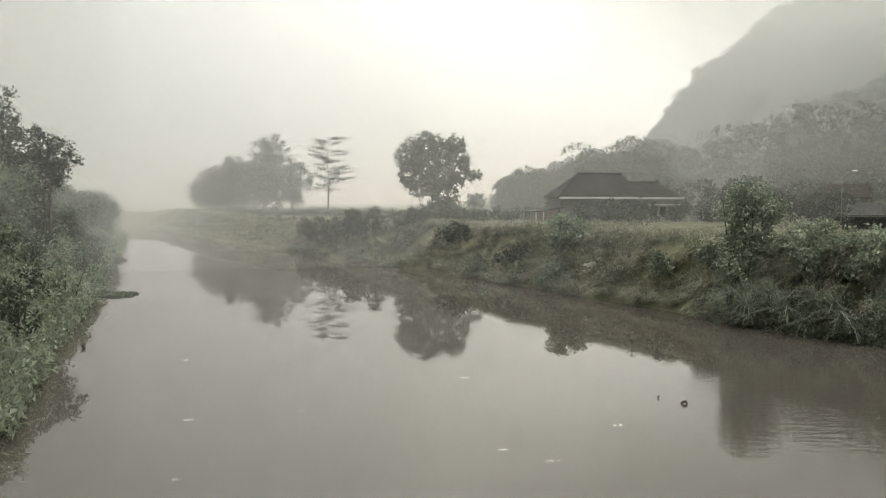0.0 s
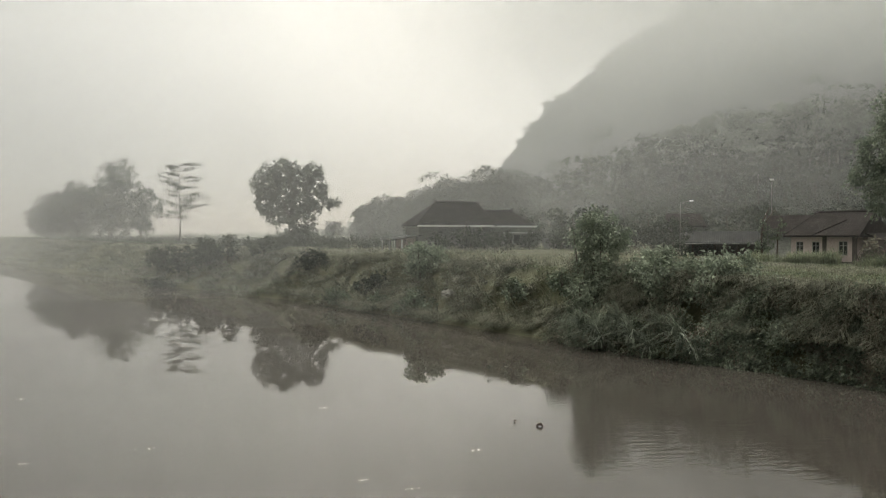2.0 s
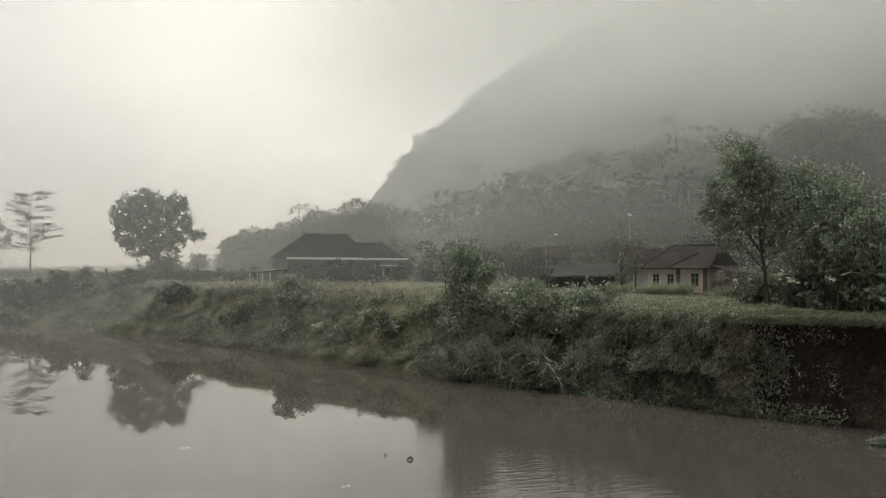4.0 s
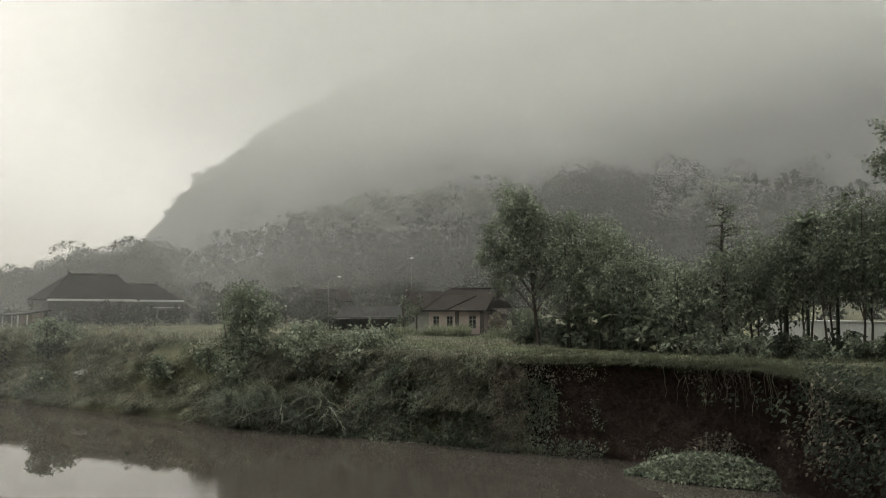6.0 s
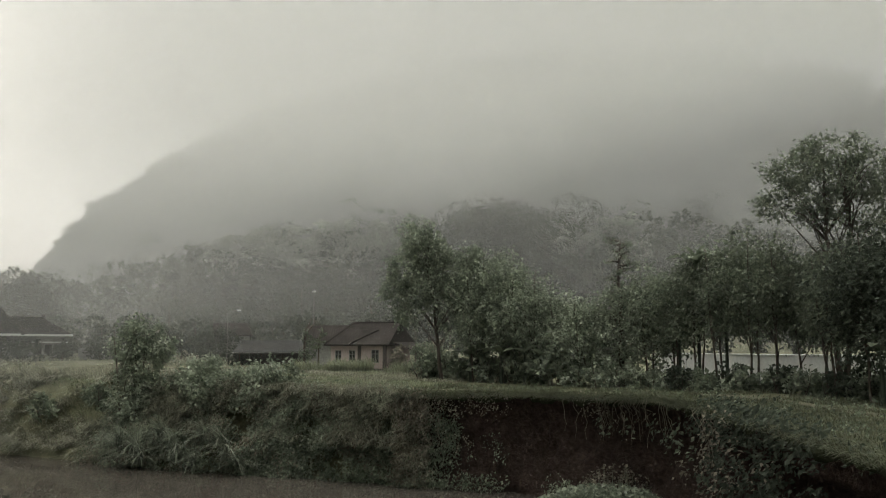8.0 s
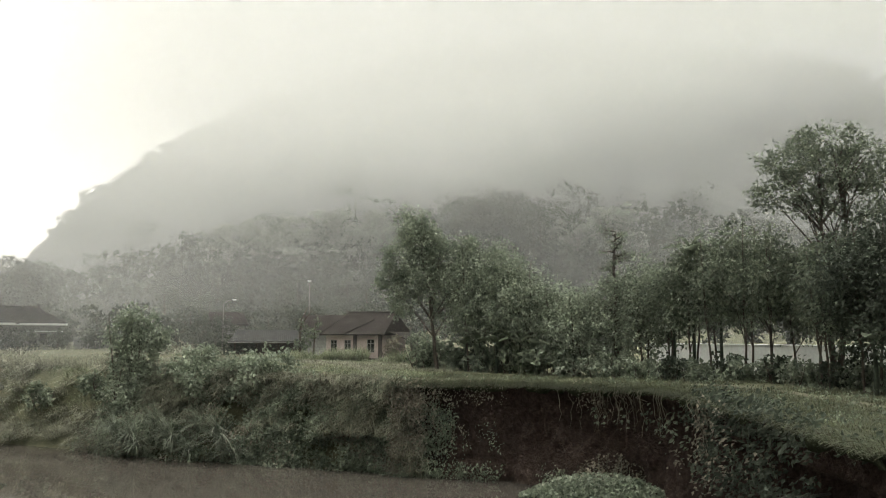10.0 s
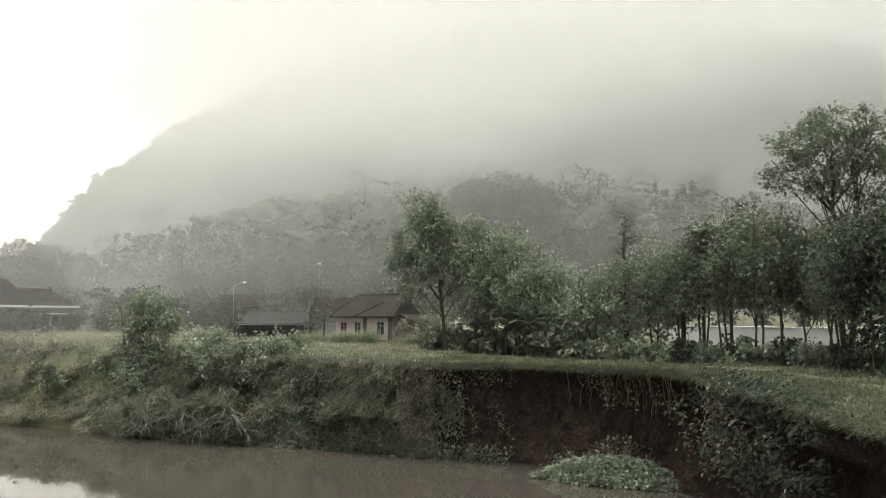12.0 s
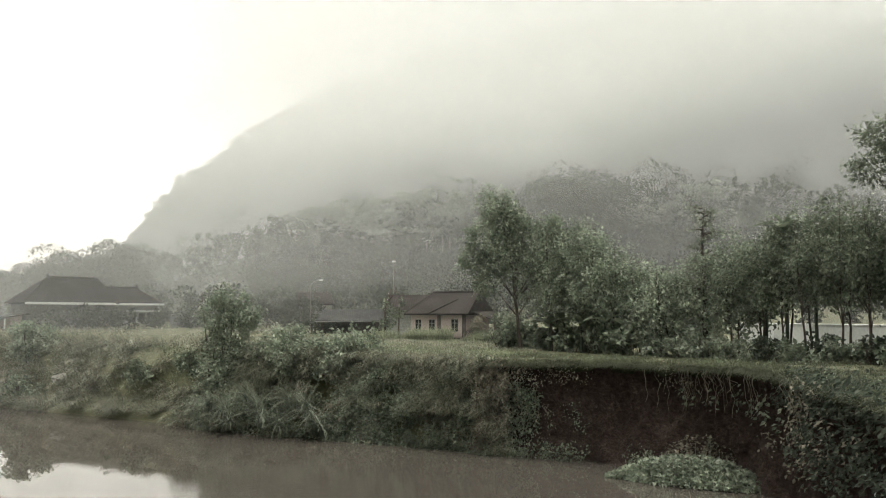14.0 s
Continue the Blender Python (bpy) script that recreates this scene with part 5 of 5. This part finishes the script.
scrub(1900, -75, 30, 128, 260, 1.1, LEAF_FAR, "rough low scrub on the misty far bank")
scrub(1100, -130, -25, 150, 330, 2.0, LEAF_FAR, "tall scrub along the misty river")
scrub(900, 8, 66, 96, 170, 0.6, GRASS_DRY, "rough weedy growth in the fields round the houses")


# ---------------------------------------------------------------- buildings
def hip_roof(x0, x1, y0, y1, z, rise, hip0, hip1, over=0.6, thick=0.14):
    """A tiled roof over the rectangle: hip0, hip1 are how far the ridge ends stand in from the eaves (0: a gable)."""
    a, b, c, d = x0 - over, x1 + over, y0 - over, y1 + over
    ym = (c + d) / 2
    up = [(a, c, z), (b, c, z), (b, d, z), (a, d, z), (a + hip0, ym, z + rise), (b - hip1, ym, z + rise)]
    lo = [(x, y, q - thick) for x, y, q in up]
    faces = [(0, 1, 5, 4), (2, 3, 4, 5), (3, 0, 4), (1, 2, 5)]
    return solid_bm(up + lo, faces + [tuple(6 + i for i in reversed(f)) for f in faces] + [(0, 6, 7, 1), (1, 7, 8, 2), (2, 8, 9, 3), (3, 9, 6, 0)])


def ridge_cap(p, q, r, parent, roof_mat):
    V, F = tube([p, tuple((a + b) / 2 for a, b in zip(p, q)), q], [r, r, r], 6)
    return child("ridge", np_mesh("ridge", V, F, roof_mat), parent)


def wall_with_holes(x0, x1, z0, z1, y, thick, holes):
    """A wall along x with real openings (hx0, hx1, hz0, hz1)."""
    xs = sorted({x0, x1, *[v for h in holes for v in h[:2]]})
    zs = sorted({z0, z1, *[v for h in holes for v in h[2:]]})
    bm = bmesh.new()
    for a, b in zip(xs[:-1], xs[1:]):
        for c, d in zip(zs[:-1], zs[1:]):
            mx, mz = (a + b) / 2, (c + d) / 2
            if not any(h[0] < mx < h[1] and h[2] < mz < h[3] for h in holes):
                bmesh.ops.create_cube(bm, size=1.0, matrix=Matrix.LocRotScale((mx, y + thick / 2, mz), None, (b - a, thick, d - c)))
    bmesh.ops.remove_doubles(bm, verts=bm.verts[:], dist=0.001)
    return bm


def window(parent, x, z0, w, h, y, leafs=2):
    frame_bm = wall_with_holes(x - w / 2, x + w / 2, z0, z0 + h, y + 0.03, 0.08, [(x - w / 2 + 0.06 + k * (w - 0.06) / leafs, x - w / 2 + (k + 1) * (w - 0.06) / leafs, z0 + a, z0 + b) for k in range(leafs) for a, b in ((0.07, h * 0.66), (h * 0.66 + 0.06, h - 0.06))])
    fr = part("window", frame_bm, PLASTER_GREY if leafs == 2 else WOOD, parent, "pale-framed casement window with a transom")
    for k in range(leafs):
        for a, b in ((0.07, h * 0.66), (h * 0.66 + 0.06, h - 0.06)):
            part("pane", box_bm(x - w / 2 + 0.06 + k * (w - 0.06) / leafs, x - w / 2 + (k + 1) * (w - 0.06) / leafs, y + 0.06, y + 0.07, z0 + a, z0 + b), GLASS, fr)
    part("sill", box_bm(x - w / 2 - 0.05, x + w / 2 + 0.05, y - 0.06, y + 0.03, z0 - 0.07, z0 - 0.005), PLASTER, fr)


def pink_house():
    g = 5.2
    ob = thing("house", "small pink plastered house with a brown tiled roof", "house", (47.7, 66.7, g), -59.3)
    holes = [(-5.75, -5.05, 0.95, 2.15), (-4.25, -3.55, 0.95, 2.15), (-1.85, -1.05, 0.95, 2.2)]
    part("wall", wall_with_holes(-6.2, -0.3, 0, 2.75, 0, 0.18, holes), PLASTER, ob)
    part("wall", box_bm(-0.48, -0.3, 0.18, 6.0, 0, 2.75), PLASTER, ob)
    part("wall", box_bm(-6.2, -6.02, 0.18, 6.0, 0, 2.75), PLASTER, ob)
    part("wall", box_bm(-6.02, -0.48, 5.82, 6.0, 0, 2.75), PLASTER, ob)
    part("gable", solid_bm([(-0.3, 0.1, 2.75), (-0.3, 5.9, 2.75), (-0.3, 3, 4.55), (-0.46, 0.1, 2.75), (-0.46, 5.9, 2.75), (-0.46, 3, 4.55)], [(0, 1, 2), (5, 4, 3), (0, 3, 4, 1), (1, 4, 5, 2), (2, 5, 3, 0)]), PLASTER, ob)
    for h, w in zip(holes, (0.7, 0.7, 0.8)):
        window(ob, (h[0] + h[1]) / 2, h[2], w, h[3] - h[2], 0)
    part("post", box_bm(-3.25, -2.9, -0.12, -0.004, 0, 2.7, 0.01), STAIN, ob, "damp-stained wall pier")
    part("post", box_bm(-0.62, -0.22, -0.10, -0.004, 0, 2.7, 0.01), STAIN, ob, "damp-stained corner pier")
    part("plinth", box_bm(-6.3, -0.2, -0.16, -0.125, -0.3, 0.4), STAIN, ob)
    roof = part("roof", hip_roof(-6.2, -0.3, 0, 6, 2.72, 2.15, 1.5, 0.25, 0.5), TILE, ob)
    ridge_cap((-5.2, 3, 4.88), (-0.05, 3, 4.88), 0.11, roof, TILE)
    ridge_cap((-6.65, -0.45, 2.76), (-5.2, 3, 4.88), 0.07, roof, TILE)
    ridge_cap((-3.9, -0.5, 2.80), (-1.9, 1.7, 4.12), 0.08, roof, TILE)
    part("lean_to_roof", solid_bm([(-0.25, 0.6, 3.1), (-0.25, 6, 3.1), (3.0, 6, 1.9), (3.0, 0.6, 1.9), (-0.25, 0.6, 3.0), (-0.25, 6, 3.0), (3.0, 6, 1.8), (3.0, 0.6, 1.8)], [(0, 1, 2, 3), (7, 6, 5, 4), (0, 3, 7, 4), (1, 5, 6, 2), (2, 6, 7, 3), (0, 4, 5, 1)]), TILE, ob)
    part("wall", box_bm(2.6, 2.75, 0.9, 5.8, 0, 1.95), STAIN, ob, "dark side wall of the lean-to")
    return ob


pink_house()


def shed():
    ob = thing("shed", "open-sided shed with a low weathered sheet roof", "shed", (51.4, 89.4, 5.3), -30)
    part("roof", hip_roof(-7.6, 0, 0, 5, 1.75, 1.35, 0.9, 0.7, 0.5, 0.08), SHEET_METAL, ob)
    part("fascia", box_bm(-8.1, 0.5, -0.55, -0.505, 1.58, 1.70), PLASTER_GREY, ob, "grey weathered fascia board")
    for x in (-7.4, -4.9, -2.4, -0.1):
        part("post", box_bm(x, x + 0.14, 0.0, 0.14, 0, 1.7, 0.01), WOOD, ob)
    part("wall", box_bm(-7.5, 0, 4.6, 4.75, 0, 1.7), STAIN, ob, "dark back wall")
    return ob


shed()


def back_house(x, y, z, w, d, eave, rise, rz, label, verge=True):
    ob = thing("house", label, "house", (x, y, z), rz)
    part("wall", box_bm(0, w, 0, d, 0, eave), PLASTER_GREY, ob)
    part("roof", hip_roof(0, w, 0, d, eave + 0.05, rise, 0.0, 0.8, 0.5), TILE, ob)
    if verge:
        part("bargeboard", solid_bm([(-0.56, -0.6, eave - 0.1), (-0.56, d / 2, eave + rise), (-0.56, d / 2, eave + rise + 0.28), (-0.56, -0.6, eave + 0.2), (-0.50, -0.6, eave - 0.1), (-0.50, d / 2, eave + rise), (-0.50, d / 2, eave + rise + 0.28), (-0.50, -0.6, eave + 0.2)], [(0, 1, 2, 3), (7, 6, 5, 4), (0, 4, 5, 1), (1, 5, 6, 2), (2, 6, 7, 3), (3, 7, 4, 0)]), WHITE, ob, "white bargeboard")
    return ob


back_house(50.6, 86.5, 5.3, 6.5, 5.5, 2.9, 1.9, -38, "house with a brown tiled roof and white bargeboard")
back_house(57.4, 127, 6.6, 5.2, 4.5, 2.7, 2.0, -24, "distant tiled house among shrubs in the mist", False)
back_house(80.5, 76, 5.4, 8, 6, 5.0, 2.2, -47, "distant dark-roofed house behind the thicket", False)


def far_house():
    ob = thing("house", "large low house with a dark hipped roof and white fascia", "house", (17.2, 127.4, 5.4), 16.9)
    part("wall", box_bm(0.4, 20.3, 0, 4.6, 0, 3.8), PLASTER_GREY, ob)
    roof = part("roof", hip_roof(0.25, 12.6, -0.6, 4.0, 4.02, 3.6, 4.4, 1.8, 0.7), TILE_DARK, ob)
    ridge_cap((3.95, 1.7, 7.65), (11.5, 1.7, 7.65), 0.14, roof, TILE_DARK)
    ridge_cap((-0.42, -1.28, 4.06), (3.95, 1.7, 7.65), 0.11, roof, TILE_DARK)
    part("finial", box_bm(3.8, 4.1, 1.55, 1.85, 7.6, 8.05, 0.05), TILE_DARK, roof)
    roof = part("roof", hip_roof(9.0, 20.3, 0, 4.8, 4.0, 2.4, 3.0, 2.8, 0.7), TILE_DARK, ob)
    ridge_cap((12.6, 2.4, 6.42), (18.2, 2.4, 6.42), 0.14, roof, TILE_DARK)
    part("finial", box_bm(18.05, 18.35, 2.25, 2.55, 6.4, 6.9, 0.05), TILE_DARK, roof)
    part("fascia", box_bm(-0.4, 12.72, -1.40, -1.31, 3.74, 4.04), WHITE, ob, "white fascia board")
    part("fascia", box_bm(12.73, 21.05, -0.82, -0.71, 3.72, 4.0), WHITE, ob, "white fascia board")
    part("awning", box_bm(15.2, 20.2, -0.9, -0.004, 2.78, 2.93), WHITE, ob, "thin white window awning")
    for x in (15.6, 17.2, 18.8):
        part("window", box_bm(x, x + 1.1, -0.03, -0.004, 1.2, 2.5), GLASS, ob)
    part("porch_roof", solid_bm([(-4.2, -1, 1.9), (0.4, -1, 2.5), (0.4, 4, 2.5), (-4.2, 4, 1.9), (-4.2, -1, 1.75), (0.4, -1, 2.35), (0.4, 4, 2.35), (-4.2, 4, 1.75)], [(0, 1, 2, 3), (7, 6, 5, 4), (0, 4, 5, 1), (1, 5, 6, 2), (2, 6, 7, 3), (3, 7, 4, 0)]), SHEET_METAL, ob)
    for x, y in ((-4.0, -0.9), (-2.8, -0.9), (-4.0, 3.8), (-2.8, 3.8)):
        part("porch_post", box_bm(x, x + 0.16, y, y + 0.16, 0, 1.8), WHITE, ob)
    part("porch_wall", box_bm(-1.6, -0.004, 0.2, 4, 0, 2.2), PLASTER, ob)
    return ob


far_house()


def boundary_wall(x, y, w, h, rz, mat, label):
    ob = thing("boundary_wall", label, "wall", (x, y, ground_at(x, y)), rz)
    part("panel", box_bm(0, w, 0, 0.15, -0.2, h, 0.02), mat, ob)
    part("coping", box_bm(-0.05, w + 0.05, -0.05, 0.2, h + 0.004, h + 0.1, 0.02), mat, ob)
    for k in range(int(w // 3) + 1):
        part("pier", box_bm(k * 3 - 0.12, k * 3 + 0.12, -0.08, -0.004, -0.2, h + 0.0), mat, ob)
    return ob


boundary_wall(38.6, 133.0, 12, 1.6, 8, PLASTER_GREY, "grey boundary wall beside the far house")
# added white panel: stands in for sky-bright glimpses behind the trunks
boundary_wall(53.0, 40.0, 22, 2.0, -95, WHITE, "white panel added for the brightness glimpsed between the thicket trunks")


def pole(x, y, h, label, arm):
    ob = thing("utility_pole", label, "pole", (x, y, ground_at(x, y)))
    V, F = tube([(0, 0, -0.3), (0, 0, h * 0.5), (0, 0, h)], [0.06, 0.05, 0.035], 8)
    child("post", np_mesh("post", V, F, IRON, True), ob)
    if arm == "lamp":
        V, F = tube([(0, 0, h), (0.5, -0.3, h + 0.45), (1.1, -0.7, h + 0.6)], [0.045, 0.04, 0.035], 6)
        child("arm", np_mesh("arm", V, F, IRON, True), ob)
        part("lamp_head", box_bm(1.0, 1.5, -0.85, -0.6, h + 0.52, h + 0.66, 0.04), WHITE, ob)
    else:
        part("crossarm", box_bm(-0.3, 0.3, -0.04, 0.04, h - 0.5, h - 0.42, 0.01), WOOD, ob)
        for q in (-0.22, 0.0, 0.22):
            part("insulator", box_bm(q - 0.06, q + 0.06, -0.06, 0.06, h - 0.36, h - 0.1, 0.02), WHITE, ob)
    return ob


pole(50.8, 108.7, 6.4, "street lamp pole with a curved arm", "lamp")
pole(66.1, 111.9, 10.6, "tall utility pole with white insulators", "cross")


def dead_tree():
    x, y = 44.3, 76.6
    ob = thing("dead_tree", "leaning bare tree stump overgrown with climbers", "tree", (x, y, ground_at(x, y)))
    chunks = [tube([(0, 0, 0), (-0.1, 0, 2.2), (0.05, 0, 4.0), (0.5, -0.4, 5.3)], [0.13, 0.11, 0.08, 0.05]), tube([(0.05, 0, 3.6), (0.9, -0.6, 5.0), (1.7, -1.2, 4.0)], [0.07, 0.06, 0.03]), tube([(1.0, -0.9, 0), (1.1, -0.9, 3.0), (1.5, -1.0, 4.4)], [0.08, 0.06, 0.03])]
    V, F = join(chunks)
    child("trunk", np_mesh("trunk", V, F, WOOD, True), ob)
    me, _ = crown_mesh("climbers", [(0.3, 0, 1.4, 0.9, 0.9, 1.3), (0.8, -0.6, 2.6, 0.7, 0.7, 0.8), (0.2, 0, 3.6, 0.5, 0.5, 0.6), (1.5, -1.0, 3.9, 0.45, 0.45, 0.4)], 30, 9, 0.2, 0.24, LEAF, 0.1)
    child("climbers", me, ob)
    return ob


dead_tree()


def drain_pipe():
    ob = thing("drain_pipe", "thin pale pipe spilling water from the bank", "pipe", (26.1, 14.75, 2.72))
    V, F = tube([(0, 0, 0), (0.7, -0.1, -0.03), (1.5, -0.22, -0.08), (2.6, -0.4, -0.1)], [0.045, 0.045, 0.045, 0.045], 8)
    child("pipe", np_mesh("pipe", V, F, IRON, True), ob)
    V, F = tube([(0, 0, 0), (-0.1, 0.02, -0.1), (-0.17, 0.05, -0.6), (-0.2, 0.08, -2.75)], [0.02, 0.025, 0.03, 0.04], 6)
    child("water_jet", np_mesh("water_jet", V, F, WHITE, True), ob, "thin white stream of water")
    return ob


drain_pipe()


# small things afloat
def drift(x, y, r, h, label):
    ob = thing("driftwood", label, "driftwood", (x, y, 0.0), rng.uniform(0, 180))
    V, F = tube([(-r, 0, 0.02), (-r * 0.4, 0.03, h * 0.8), (r * 0.3, -0.02, h), (r, 0.02, 0.01)], [r * 0.3, r * 0.4, r * 0.42, r * 0.2], 7)
    child("log", np_mesh("log", V, F, WOOD, True), ob)
    return ob


drift(-20.4, 48.0, 0.28, 0.2, "small dark lump of driftwood afloat")
drift(9.8, 34.2, 0.14, 0.1, "tiny dark bit of driftwood afloat")
drift(9.0, 35.2, 0.10, 0.06, "tiny dark bit of driftwood afloat")
drift(25.6, 50.4, 0.5, 0.05, "low pale stick of flotsam at the foot of the bank")


def twig():
    """A leafy branch end standing out of the water."""
    ob = thing("twig", "bent leafy twig sticking out of the river", "twig", (10.4, 47.6, 0.0))
    V, F = join([tube([(0, 0, -0.3), (0.05, 0, 0.15), (0.2, 0, 0.32), (0.42, 0.02, 0.36)], [0.02, 0.018, 0.014, 0.008], 5), tube([(0.05, 0, 0.15), (-0.08, 0.02, 0.3), (-0.2, 0.02, 0.34)], [0.014, 0.011, 0.006], 5)])
    child("stem", np_mesh("stem", V, F, WOOD, True), ob)
    V, F = leaves(np.array([0.3, 0.0, 0.38]) + rng.normal(size=(14, 3)) * np.array([0.12, 0.08, 0.06]), 0.16, 0.5)
    child("foliage", np_mesh("foliage", V, F, LEAF_DARK), ob)


twig()


def boulder(x, y, l, w, h, rz, label):
    """A worn stone, uneven all round, half sunk in the ground."""
    ob = thing("stone", label, "stone", (x, y, ground_at(x, y)), rz)
    bm = bmesh.new()
    bmesh.ops.create_icosphere(bm, subdivisions=3, radius=1.0)
    for v in bm.verts:
        k = 1 + 0.28 * noise.noise(v.co * 1.4 + Vector((x, y, 0))) + 0.10 * noise.noise(v.co * 4.0)
        v.co = Vector((v.co.x * l * k, v.co.y * w * k, v.co.z * h * k))
    part("rock", bm, ROCK, ob)


boulder(13.9, 79.6, 0.95, 0.6, 0.42, 35, "pale flat stone lying on the grassy slope")
boulder(-0.2, 105.2, 1.7, 0.6, 0.16, -55, "pale mud bar at the foot of the grassy bank")


# flecks of foam drifting on the river
C = []
for x, y, n in ((2.0, 27.6, 12), (3.4, 26.4, 9), (-9.6, 31.6, 8), (-7.8, 24.6, 7), (1.0, 39.5, 9), (-5.6, 33.0, 8), (6.4, 30.8, 8), (-13.5, 44.0, 9)):
    C.append(np.stack([x + rng.normal(size=n) * 0.13, y + rng.normal(size=n) * 0.06, np.full(n, 0.008)], 1))
C = np.concatenate(C)
a = np.arange(7) * 2 * np.pi / 7
R = rng.uniform(0.008, 0.032, (len(C), 1)) * rng.uniform(0.7, 1.3, (len(C), 7))
ring = C[:, None] + np.stack([R * np.cos(a), R * np.sin(a) * 0.7, np.zeros_like(R)], -1)
V = np.concatenate([ring, (C + np.array([0, 0, 0.012]))[:, None]], 1).reshape(-1, 3)
F = (np.arange(len(C))[:, None, None] * 8 + np.stack([np.arange(7), (np.arange(7) + 1) % 7, np.full(7, 7)], 1)[None]).reshape(-1, 3)
stuff("foam", "small white flecks of foam drifting on the river", "foam", V, F, PLASTER_GREY)
